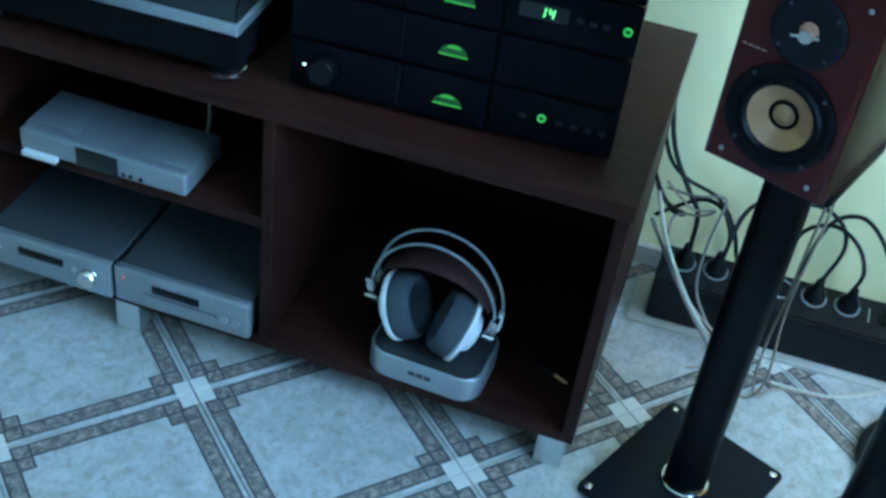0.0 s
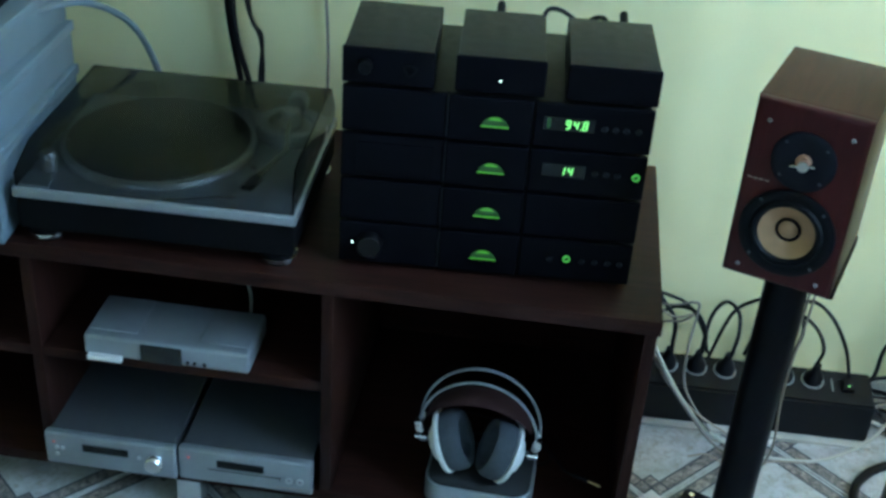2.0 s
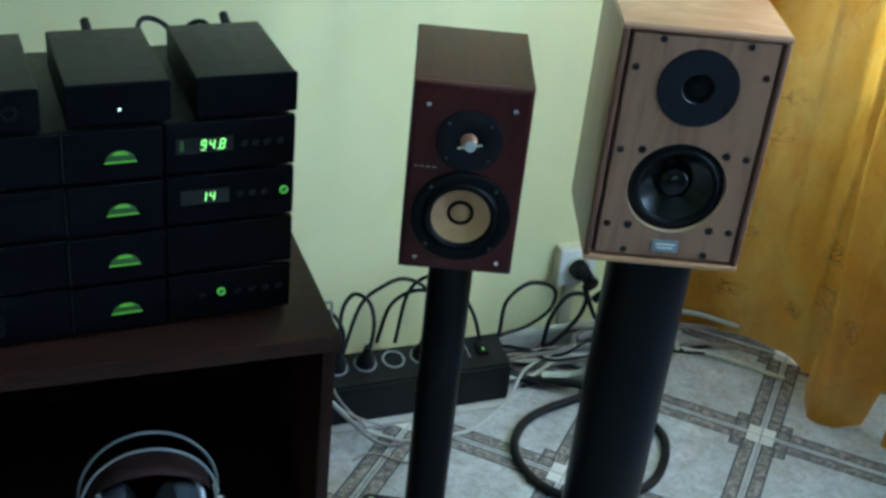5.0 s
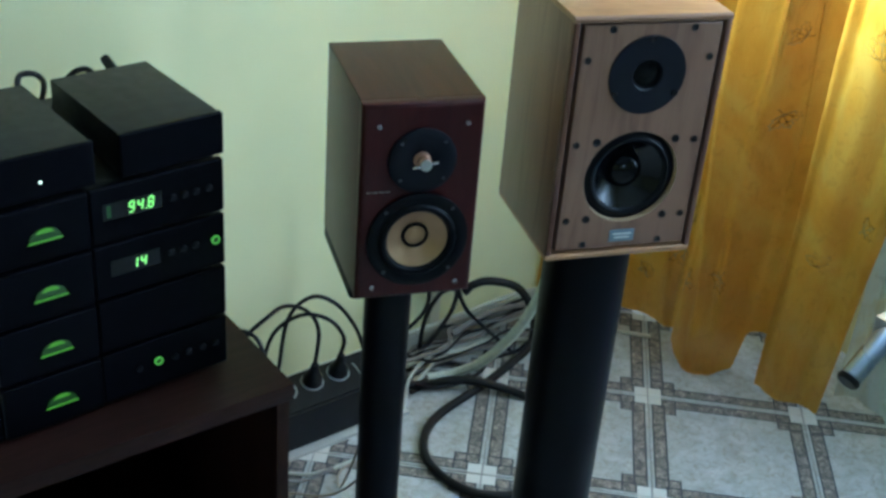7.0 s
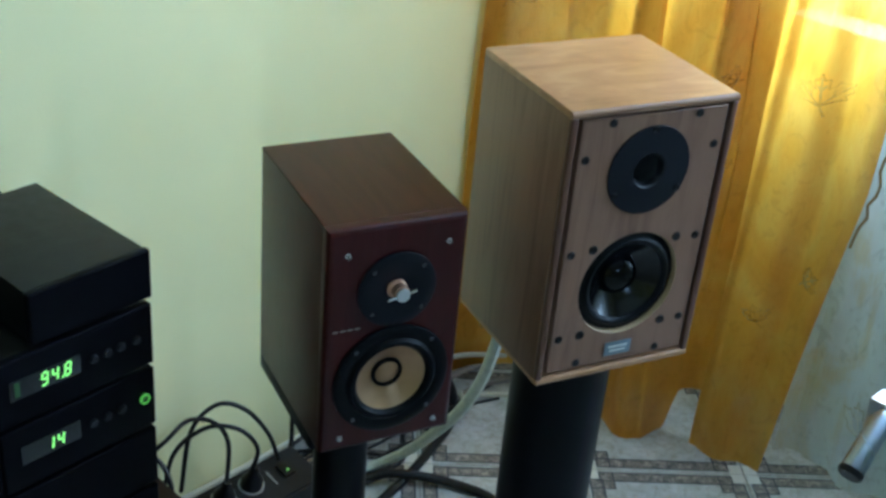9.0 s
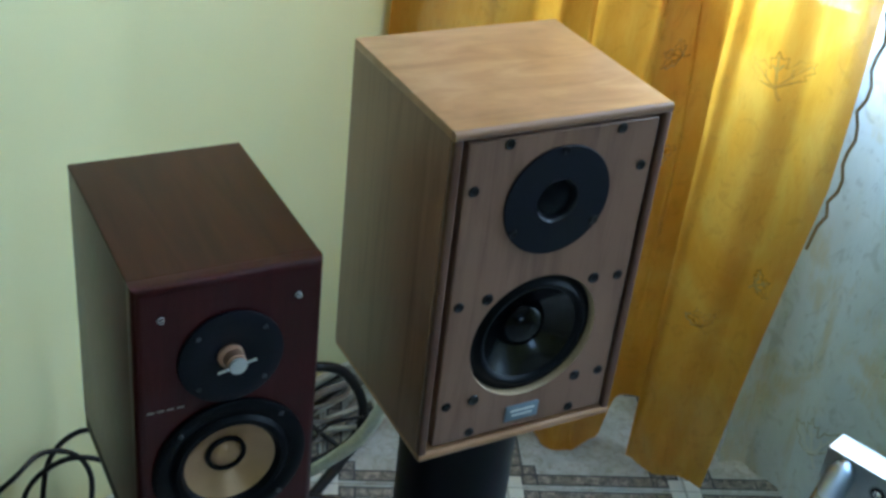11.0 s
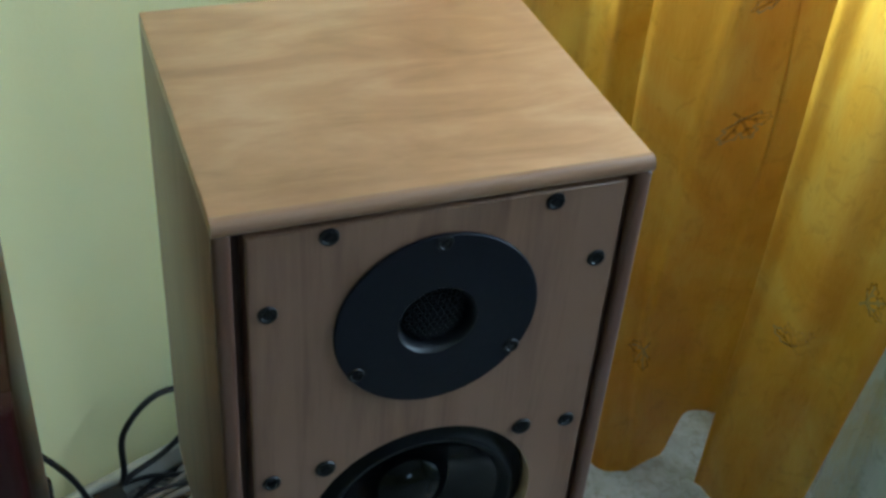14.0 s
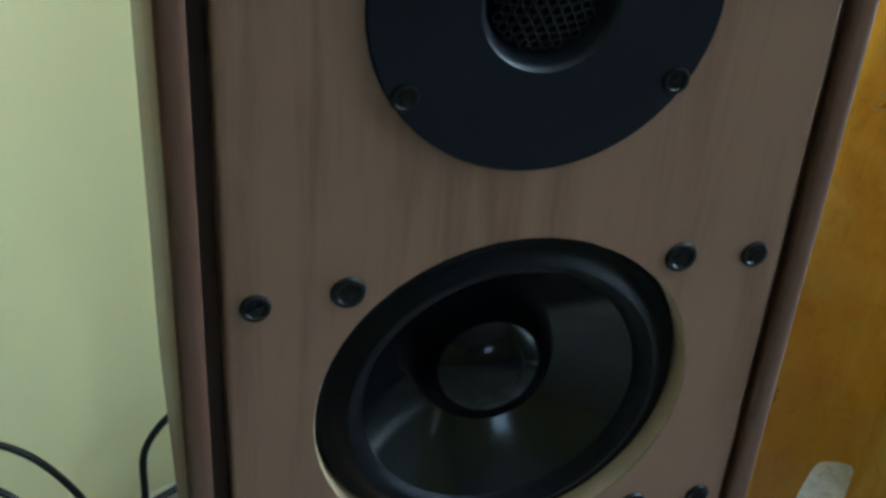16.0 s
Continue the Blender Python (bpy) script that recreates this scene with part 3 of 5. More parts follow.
orange = curtain("orange_curtain", ORANGE, M["orange"], "translucent orange-gold patterned curtain hanging in deep folds to the floor", 0.002,
                 lambda u: 0.0015 + 0.002 * math.sin(40 * u) + 0.096 * math.exp(-((u - NOTCH[0]) / (0.72 * NOTCH[1])) ** 12))
for u0, z0, size, turn in ((0.89, 0.735, 0.052, 0.1), (0.30, 0.20, 0.050, 2.4), (0.42, 0.31, 0.038, -0.6)):
    leaf_print(orange, ORANGE, M["orange_dark"], M["orange_print"], u0, z0, size, turn)
leaf_rng = random.Random(11)
for row in range(7):
    for col in range(6):
        # the woven repeat: scattered leaves, some shown by their pale veins alone
        u0, z0 = (col + 0.5 + leaf_rng.uniform(-0.3, 0.3)) / 6, 0.12 + row * 0.16 + leaf_rng.uniform(-0.05, 0.05)
        if abs(u0 - 0.89) < 0.08 and abs(z0 - 0.735) < 0.09 or leaf_rng.random() < 0.25:
            continue
        pair = (M["orange_dark"], M["orange_print"]) if leaf_rng.random() < 0.45 else (M["orange_print"], M["orange_dark"])
        leaf_print(orange, ORANGE, *pair, u0, z0, leaf_rng.uniform(0.026, 0.044), leaf_rng.uniform(0, 6.28))
edge = [hang(ORANGE, 1.0, 0.03 + 0.02 * k, 2.45) + Vector((0.0, -0.004 - 0.011 * abs(math.sin(k * 0.9)) * (1 if k > 26 else 0.2), 0)) for k in range(24, 120)]
part("scalloped_edge", tube(edge, 0.0025, 1, 6), M["hem"], orange)

sheer = curtain("sheer_curtain", WHITE, M["sheer"], "thin white sheer curtain with a faint leaf pattern, daylight behind it", 0.008,
                lambda u: 0.004 + 0.05 * max(0, math.sin(11 * u + 0.5)) * (0.4 + u))
for u0, z0, size, turn in ((0.10, 0.16, 0.05, 0.3), (0.16, 0.36, 0.045, 1.2), (0.22, 0.62, 0.05, 0.2), (0.32, 0.25, 0.05, 2.2), (0.12, 0.86, 0.04, 0.6)):
    leaf_print(sheer, WHITE, M["sheer_print"], M["sheer_vein"], u0, z0, size * 1.3, turn)

# ---------------------------------------------------------------- hi-fi cabinet
cab = thing("hifi_cabinet", pose(0.719, -0.553, 0, 0, 0, -1.3), "long low dark brown wood cabinet with open bays on silver legs", "cabinet")
LEFT, DEEP = -1.452, 0.492
part("top", box(LEFT - 0.004, 0.004, -0.004, DEEP, 0.473, 0.498, 0.0015), M["wenge"], cab)
part("bottom", box(LEFT + 0.018, -0.018, 0.0, DEEP - 0.01, 0.058, 0.078, 0.001), M["wenge"], cab)
for x0 in (LEFT, -0.969, -0.4995, -0.018):
    z0 = 0.058 if x0 in (LEFT, -0.018) else 0.0782
    part("side_panel" if x0 in (LEFT, -0.018) else "divider", box(x0, x0 + 0.018, 0.0, DEEP - 0.01, z0, 0.4728, 0.001), M["wenge_v"], cab)
for x0, x1 in ((-0.9508, -0.4997), (LEFT + 0.0182, -0.9692)):
    part("shelf", box(x0, x1, 0.004, DEEP - 0.014, 0.283, 0.302, 0.001), M["wenge"], cab)
part("back_panel", box(LEFT, 0, DEEP - 0.0098, DEEP - 0.004, 0.058, 0.4728), M["wenge"], cab)
for x in (-0.052, -0.746, LEFT + 0.05):
    for y in (0.002, DEEP - 0.06):
        part("leg", box(x, x + 0.042, y, y + 0.042, 0.0, 0.0578, 0.002), M["alu"], cab, "square silver metal leg")


# ---------------------------------------------------------------- stacked amplifier and source units
UNIT_W, UNIT_D, UNIT_H = 0.435, 0.262, 0.066


def arch(w, h, n=14):
    return [(-w / 2, 0), (w / 2, 0)] + [(w / 2 * math.cos(math.pi * k / n) * 0.86, h * (0.22 + 0.78 * math.sin(math.pi * k / n))) for k in range(n + 1)]


def knob(name, parent, x, z, r, deep=0.014, mat="black_knob"):
    p = lathe([(0, deep), (r * 0.86, deep), (r * 0.96, deep * 0.86), (r, 0)], 28)
    return part(name, moved(p, pose(x, -0.0005, z) @ FRONT), M[mat], parent)


def unit(level, label, kind):
    z = 0.507 + 0.0727 * level
    t = thing(kind, pose(0.2365, -0.4935, z, 0, 0, 2.0), label, "hi-fi unit", "stacked black hi-fi units")
    part("case", box(0.004, UNIT_W - 0.004, 0.010, UNIT_D, 0.0, UNIT_H, 0.003), M["black_box"], t)
    part("left_panel", box(0, 0.1465, -0.001, 0.0098, -0.001, UNIT_H + 0.001, 0.003, 3), M["black_face"], t)
    part("centre_panel", box(0.149, 0.2665, -0.0035, 0.0098, -0.001, UNIT_H + 0.001, 0.003, 3), M["black_face"], t)
    # grey strip modelled as the highlight on the centre panel's left edge
    part("seam_strip", box(0.1468, 0.1486, -0.0026, 0.004, 0.002, UNIT_H - 0.002, 0.0004), M["button_glint_grey"], t, "thin grey strip standing in for the glint along the panel seam")
    part("right_panel", box(0.269, UNIT_W, -0.001, 0.0098, -0.001, UNIT_H + 0.001, 0.003, 3), M["black_face"], t)
    mark = part("lit_mark", moved(outline(arch(0.041, 0.0165), 0.004), pose(0.2150, -0.0047, 0.0235)), M["green_dim"], t, "green glowing arched maker's mark")
    part("lit_rim", moved(outline([(-0.0195, 0), (0.0195, 0), (0.0182, 0.0022), (-0.0182, 0.0022)], 0.001), pose(0.2150, -0.0056, 0.0241)), M["green"], mark)
    part("lit_cap", moved(outline(arch(0.021, 0.0050), 0.001), pose(0.2150, -0.0056, 0.0346)), M["green"], mark)
    for x in (0.03, UNIT_W - 0.03):
        for y in (0.04, UNIT_D - 0.04):
            part("foot", moved(lathe([(0, -0.0066), (0.011, -0.0066), (0.012, -0.0005), (0, -0.0005)], 16), pose(x, y, 0)), M["rubber"], t)
    return t


def row_of_buttons(t, xs, z, r=0.0042):
    for x in xs:
        # their dim glint is put into the grey of the buttons
        part("button", moved(lathe([(0, 0.003), (r * 0.85, 0.003), (r, 0)], 14), pose(x, -0.0012, z) @ FRONT), M["button_glint_grey"], t)


SEGMENTS = dict(a=(0, 2, 1, 2), b=(1, 1, 1, 2), c=(1, 0, 1, 1), d=(0, 0, 1, 0), e=(0, 0, 0, 1), f=(0, 1, 0, 2), g=(0, 1, 1, 1))
LIT = {"1": "bc", "4": "bcfg", "8": "abcdefg", "9": "abcdfg"}


def lit_digits(parent, text, x, z, h):
    """Seven-segment figures, slightly slanted, as thin lit bars."""
    w, th, bm = h * 0.42, h * 0.080, bmesh.new()
    for ch in text:
        if ch == ".":
            box(x - th * 1.1, x + th * 0.9, -0.0030, -0.0024, z - h / 2 - th, z - h / 2 + th, bm=bm)
            x += th * 2.2
            continue
        for k in LIT[ch]:
            x0, z0, x1, z1 = SEGMENTS[k]
            gx, gz = (th * 0.5, 0) if z0 == z1 else (0, th * 0.5)
            px, qx = x + x0 * w, x + x1 * w
            pz, qz = z + (z0 - 1) * h / 2, z + (z1 - 1) * h / 2
            box(px + gx - (th if z0 != z1 else 0), qx - gx + (th if z0 != z1 else 0), -0.0030, -0.0024, pz + gz - (th if z0 == z1 else 0), qz - gz + (th if z0 == z1 else 0), bm=bm)
        x += w + th * 5.2
    for v in bm.verts:
        v.co.x += (v.co.z - z) * 0.12
    return part("digits", bm, M["digit"], parent, "green lit figures reading " + text)


def display(t, x, z, text, w):
    win = part("display_window", box(x - w / 2, x + w / 2, -0.0022, -0.0012, z - 0.0105, z + 0.0105, 0.0004), M["window_dark"], t)
    lit_digits(win, text, x - (0.004 if len(text) > 2 else 0.004), z, 0.0128)
    return win


def lit_button(t, x, z, r=0.0055):
    p = part("lit_button", moved(lathe([(0, 0.0024), (r * 0.66, 0.0024), (r * 0.66, 0.0008), (0, 0.0008)], 20), pose(x, -0.0012, z) @ FRONT), M["green_dim"], t, "round button with a green lit rim")
    part("lit_rim", moved(lathe([(r * 0.68, 0.001), (r * 0.68, 0.0032), (r, 0.0032), (r, 0.001)], 24, True), pose(x, -0.0012, z) @ FRONT), M["green_ring"], p)


u = unit(0, "black amplifier with a volume knob at the foot of the stack", "amplifier")
kn = knob("volume_knob", u, 0.046, 0.034, 0.0195, 0.017)
part("led", moved(lathe([(0, 0.002), (0.0019, 0.001), (0.0019, 0)], 12), pose(0.0195, -0.0012, 0.033) @ FRONT), M["led"], u)
lit_button(u, 0.339, 0.037)
row_of_buttons(u, (0.314, 0.362, 0.381, 0.400, 0.418), 0.034, 0.0045)
u = unit(1, "plain black power amplifier unit with a green lit mark", "power_amplifier")
u = unit(2, "black disc player showing a green 14 on its display", "disc_player")
part("drawer", box(0.022, 0.132, -0.0035, -0.0012, 0.008, 0.056, 0.001), M["black_face"], u)
display(u, 0.318, 0.037, "14", 0.062)
row_of_buttons(u, (0.363, 0.379, 0.395), 0.036, 0.0045)
lit_button(u, 0.421, 0.036)
u = unit(3, "black radio tuner showing 94.8 in green digits", "tuner")
display(u, 0.318, 0.037, "94.8", 0.072)
row_of_buttons(u, (0.368, 0.383, 0.398, 0.415), 0.034, 0.0045)
part("station_sign", box(0.287, 0.292, -0.0028, -0.0022, 0.030, 0.045), M["green_dim"], u)


def half_unit(x, y, w, name, label, turn=2.0):
    t = thing(name, pose(x, y, 0.7985, 0, 0, turn), label, "hi-fi unit", "small black boxes on the hi-fi stack")
    part("case", box(0.002, w - 0.002, 0.008, 0.182, 0, 0.051, 0.0022), M["black_box"], t)
    part("front_panel", box(0, w, -0.001, 0.0078, -0.0006, 0.0516, 0.003, 3), M["black_face"], t)
    for fx in (0.02, w - 0.02):
        for fy in (0.03, 0.14):
            part("foot", moved(lathe([(0, -0.0016), (0.007, -0.0016), (0.008, 0.0005), (0, 0.0005)], 14), pose(fx, fy, 0)), M["rubber"], t)
    return t


h = half_unit(0.2355, -0.494, 0.128, "headphone_amplifier", "small black box with two knobs on top of the hi-fi stack")
knob("knob", h, 0.032, 0.027, 0.0105, 0.013)
p = part("socket_ring", moved(lathe([(0.0055, 0.001), (0.0055, 0.003), (0.0095, 0.003), (0.0095, 0.001)], 24, True), pose(0.094, -0.001, 0.024) @ FRONT), M["black_knob"], h, "metal ring of a headphone socket")
h = half_unit(0.3915, -0.487, 0.124, "phono_stage", "small black box with one white lamp on the stack")
part("led", moved(lathe([(0, 0.002), (0.0018, 0.001), (0.0018, 0)], 12), pose(0.062, -0.0012, 0.019) @ FRONT), M["led"], h)
part("rear_socket", moved(lathe([(0, 0.03), (0.006, 0.03), (0.007, 0)], 14), pose(0.055, 0.181, 0.042, -70, 0, 0)), M["black"], h)
h = half_unit(0.5445, -0.4825, 0.128, "power_supply", "plain small black box on top of the hi-fi stack")
part("rear_socket", moved(lathe([(0, 0.03), (0.006, 0.03), (0.007, 0)], 14), pose(0.085, 0.181, 0.042, -70, 0, 0)), M["black"], h)
for pts in ([(0.60, -0.302, 0.832), (0.594, -0.284, 0.846), (0.575, -0.274, 0.838), (0.560, -0.26, 0.80), (0.56, -0.18, 0.70), (0.57, -0.10, 0.55)],
            [(0.500, -0.306, 0.832), (0.510, -0.284, 0.852), (0.535, -0.274, 0.846), (0.56, -0.22, 0.80), (0.56, -0.14, 0.70), (0.55, -0.09, 0.55)]):
    solo("signal_cable", tube(pts, 0.0036, 10, 8), M["cable"], pose(0, 0, 0), "black cable curling over the back of the hi-fi stack", "cable", "cables of the hi-fi stack")

# ---------------------------------------------------------------- turntable
tt = thing("turntable", pose(-0.034, -0.365, 0.498), "silver and black record player under a smoked transparent dust cover", "turntable")
TW, TF, TB = 0.212, -0.166, 0.176
part("base", box(-TW + 0.004, TW - 0.004, TF + 0.004, TB - 0.004, 0.024, 0.0775, 0.004), M["rubber"], tt, "black rubber lower plinth")
part("deck", box(-TW, TW, TF, TB, 0.0777, 0.094, 0.003, 3), M["silver"], tt, "silver metal deck plate")
for x in (-TW + 0.034, TW - 0.034):
    for y in (TF + 0.036, TB - 0.036):
        f = part("foot", moved(lathe([(0, 0), (0.024, 0), (0.027, 0.004), (0.027, 0.013), (0.020, 0.0238), (0, 0.0238)], 28), pose(x, y, 0)), M["rubber"], tt)
        part("foot_ring", moved(lathe([(0.0272, 0.004), (0.0295, 0.005), (0.0295, 0.012), (0.0272, 0.013)], 28, True), pose(x, y, 0)), M["chrome"], f, "chromed ring")
pl = part("platter", moved(lathe([(0, 0.0942), (0.150, 0.0942), (0.152, 0.098), (0.150, 0.104), (0.144, 0.107), (0, 0.107)], 64), pose(-0.042, 0.012, 0)), M["alu"], tt, "aluminium platter rim")
part("mat", moved(lathe([(0, 0.1072), (0.1425, 0.1072), (0.1425, 0.110), (0.138, 0.1105), (0.052, 0.1096), (0.050, 0.1090), (0, 0.109)], 64), pose(-0.042, 0.012, 0)), M["mat"], pl)
part("spindle", moved(lathe([(0, 0.122), (0.0025, 0.121), (0.0035, 0.1092), (0, 0.1092)], 12), pose(-0.042, 0.012, 0)), M["chrome"], pl)
part("start_button", box(-0.204, -0.160, -0.158, -0.132, 0.0942, 0.0975, 0.001), M["silver"], tt)
part("strobe_tower", moved(lathe([(0, 0.124), (0.010, 0.124), (0.013, 0.120), (0.013, 0.0942), (0, 0.0942)], 24), pose(-0.178, -0.100, 0)), M["alu"], tt)
part("cue_lamp", moved(lathe([(0, 0.112), (0.005, 0.111), (0.006, 0.0942), (0, 0.0942)], 16), pose(0.125, -0.060, 0)), M["chrome"], tt)
part("pitch_slider", box(0.158, 0.190, -0.155, -0.035, 0.0942, 0.0955, 0.0004), M["silver_dull"], tt)
part("record_guide", moved(box(-0.055, 0.055, -0.0025, 0.0025, 0.0942, 0.0965, 0.0006), pose(0.060, -0.142, 0, 0, 0, 17)), M["chrome"], tt, "bright engraved strip beside the platter")
ab = part("tonearm_base", moved(lathe([(0, 0.108), (0.034, 0.108), (0.037, 0.117), (0.050, 0.119), (0.055, 0.115), (0.057, 0.104), (0.057, 0.0942), (0, 0.0942)], 44), pose(0.150, 0.098, 0)), M["alu"], tt, "broad silver arm base ring")
part("pivot", moved(lathe([(0, 0.136), (0.014, 0.136), (0.016, 0.132), (0.016, 0.1082), (0, 0.1082)], 24), pose(0.150, 0.098, 0)), M["alu"], ab)
part("arm_tube", tube([(0.152, 0.150, 0.128), (0.150, 0.098, 0.128), (0.158, 0.030, 0.127), (0.166, -0.020, 0.126), (0.152, -0.070, 0.122), (0.140, -0.098, 0.118)], 0.0042, 8, 10), M["chrome"], ab)
part("headshell", moved(box(-0.009, 0.009, -0.026, 0.010, 0.1095, 0.1165, 0.001), pose(0.137, -0.104, 0, 0, 0, -14)), M["black"], ab)
part("counterweight", moved(lathe([(0, -0.014), (0.015, -0.014), (0.016, -0.012), (0.016, 0.012), (0.015, 0.014), (0, 0.014)], 28), pose(0.152, 0.146, 0.128, 90, 0, 0)), M["silver_dull"], ab)
bm = bmesh.new()
LOW = [(-TW + 0.004, TF + 0.006), (TW - 0.004, TF + 0.006), (TW - 0.004, TB - 0.002), (-TW + 0.004, TB - 0.002)]
HIGH = [(-TW + 0.010, TF + 0.056), (TW - 0.010, TF + 0.056), (TW - 0.010, TB - 0.004), (-TW + 0.010, TB - 0.004)]
for th, lowz, highz in ((0.0, 0.0945, 0.147), (0.003, 0.0945, 0.144)):
    k = 1 if th == 0 else -1
    lo = [bm.verts.new((x - math.copysign(th, x), y - math.copysign(th, y - 0.01), lowz)) for x, y in LOW]
    mid = [bm.verts.new((x - math.copysign(th, x), y - math.copysign(th, y - 0.01), lowz + (highz - lowz) * 0.42)) for x, y in LOW]
    hi = [bm.verts.new((x - math.copysign(th, x), y - math.copysign(th, y - 0.01), highz)) for x, y in HIGH]
    for a, b2 in ((lo, mid), (mid, hi)):
        for q in range(4):
            vs = (a[q], a[(q + 1) % 4], b2[(q + 1) % 4], b2[q])
            bm.faces.new(vs[::k])
    bm.faces.new(hi[::k])
    if th == 0:
        outer = lo
    else:
        for q in range(4):
            bm.faces.new((outer[(q + 1) % 4], outer[q], lo[q], lo[(q + 1) % 4]))
cover = part("dust_cover", bm, M["smoked"], tt, "smoked transparent acrylic cover")
cover.visible_shadow = False
for x in (-0.12, 0.12):
    part("hinge", box(x - 0.018, x + 0.018, TB - 0.001, TB + 0.014, 0.070, 0.118, 0.002), M["black"], tt)

# ---------------------------------------------------------------- pale boxes beside the turntable
for z0, z1, x1, y0, turn, lab in ((0.4985, 0.640, -0.262, -0.545, 1.5, "pale blue-grey plastic storage box at the foot of a stack"), (0.6405, 0.715, -0.275, -0.540, 0.0, "pale blue-grey plastic box in the middle of a stack"),
                                  (0.7155, 0.790, -0.292, -0.535, -1.5, "pale blue-grey plastic box on top of a stack")):
    t = thing("storage_box", pose(x1, y0, z0, 0, 0, turn), lab, "box", "stack of pale boxes")
    hgt = z1 - z0
    part("body", box(-0.34, 0, 0, 0.36, 0, hgt - 0.018, 0.003, 2), M["pale_box"], t)
    part("lid", box(-0.344, 0.004, -0.004, 0.364, hgt - 0.0175, hgt, 0.003, 2), M["pale_box"], t)
solo("dark_case", box(-0.30, 0, 0, 0.30, 0, 0.05, 0.006, 3), M["black"], pose(-0.315, -0.51, 0.7905), "dark flat case lying on the stack of pale boxes", "case")

# cables down the wall behind the turntable

def wall_cable(pts, r, mat, lab):
    solo("wall_cable", tube(pts, r, 10, 8), M[mat], pose(0, 0, 0), lab, "cable", "cables behind the turntable")


wall_cable([(-0.075, -0.02, 1.25), (-0.060, -0.018, 0.95), (-0.052, -0.016, 0.70), (-0.030, -0.02, 0.56), (-0.010, -0.035, 0.45), (0.0, -0.035, 0.25)], 0.0055, "cable", "black cable hanging down the wall")
wall_cable([(-0.060, -0.03, 1.25), (-0.042, -0.03, 0.90), (-0.038, -0.028, 0.68), (-0.012, -0.028, 0.56), (0.015, -0.035, 0.45), (0.02, -0.035, 0.25)], 0.0055, "cable", "black cable hanging down the wall")
wall_cable([(-0.050, -0.022, 1.25), (-0.030, -0.02, 0.92), (-0.018, -0.02, 0.72), (0.008, -0.02, 0.64), (0.012, -0.03, 0.52), (0.012, -0.035, 0.25)], 0.0035, "cable", "thin black cable hanging down the wall")
wall_cable([(0.0, -0.02, 1.25), (-0.012, -0.02, 0.85), (-0.010, -0.02, 0.69), (0.010, -0.02, 0.65), (0.006, -0.03, 0.54), (0.02, -0.035, 0.25)], 0.003, "cable", "thin black cable hanging down the wall")
wall_cable([(0.118, -0.012, 1.25), (0.120, -0.012, 0.85), (0.127, -0.012, 0.66), (0.130, -0.02, 0.56), (0.13, -0.035, 0.25)], 0.0026, "grey_cable", "thin grey cable hanging down the wall")
wall_cable([(-0.30, -0.30, 0.765), (-0.25, -0.19, 0.752), (-0.20, -0.12, 0.700), (-0.175, -0.07, 0.61), (-0.17, -0.035, 0.50), (-0.17, -0.035, 0.28)], 0.006, "pale_box", "pale flat cable leading from the boxes to the wall")

# ---------------------------------------------------------------- devices inside the cabinet
d = thing("set_top_box", pose(-0.026, -0.545, 0.3022, 0, 0, -1.3), "slim silver set-top box lying on the cabinet shelf", "set-top box")
part("body", box(-0.133, 0.133, 0.002, 0.118, 0.004, 0.042, 0.007, 3), M["silver"], d)
part("front_window", box(-0.040, 0.026, -0.001, 0.0022, 0.006, 0.038, 0.001), M["window_dark"], d, "dark glossy front window")
part("card_flap", box(-0.125, -0.070, -0.008, 0.0025, 0.002, 0.010, 0.001), M["white"], d)
for x in (0.035, 0.046, 0.062):
    part("button", moved(lathe([(0, 0.002), (0.003, 0.0015), (0.0034, 0)], 12), pose(x, 0.0018, 0.013) @ FRONT), M["black"], d)
for x in (-0.11, 0.11):
    for y in (0.02, 0.10):
        part("foot", moved(lathe([(0, 0), (0.008, 0), (0.008, 0.0042), (0, 0.0042)], 14), pose(x, y, 0)), M["rubber"], d)
part("top_step", box(-0.130, -0.050, 0.020, 0.112, 0.042, 0.0445, 0.0015), M["silver"], d)
part("top_step", box(0.050, 0.130, 0.020, 0.112, 0.042, 0.0445, 0.0015), M["silver"], d)
solo("aerial_cable", tube([(0.08, -0.425, 0.325), (0.075, -0.40, 0.36), (0.05, -0.36, 0.40), (0.06, -0.25, 0.37), (0.07, -0.12, 0.305)], 0.0028, 10, 8), M["grey_cable"], pose(0, 0, 0), "thin grey cable curling up behind the set-top box", "cable")


def midi(x, w, label, name):
    t = thing(name, pose(x, -0.551, 0.078, 0, 0, -1.3), label, "hi-fi unit", "silver mini hi-fi units")
    part("case", box(0.003, w - 0.003, 0.012, 0.30, 0.005, 0.066, 0.004, 3), M["case_grey"], t, "dark grey metal case")
    part("front_panel", box(0, w, -0.004, 0.0118, 0.003, 0.069, 0.005, 3), M["silver"], t, "silver front panel")
    part("display_window", box(w * 0.29, w * 0.64, -0.0052, -0.0042, 0.038, 0.053, 0.0004), M["window_dark"], t)
    for fx in (0.025, w - 0.025):
        for fy in (0.03, 0.26):
            part("foot", moved(lathe([(0, 0), (0.010, 0), (0.010, 0.0052), (0, 0.0052)], 14), pose(fx, fy, 0.0002)), M["rubber"], t)
    return t


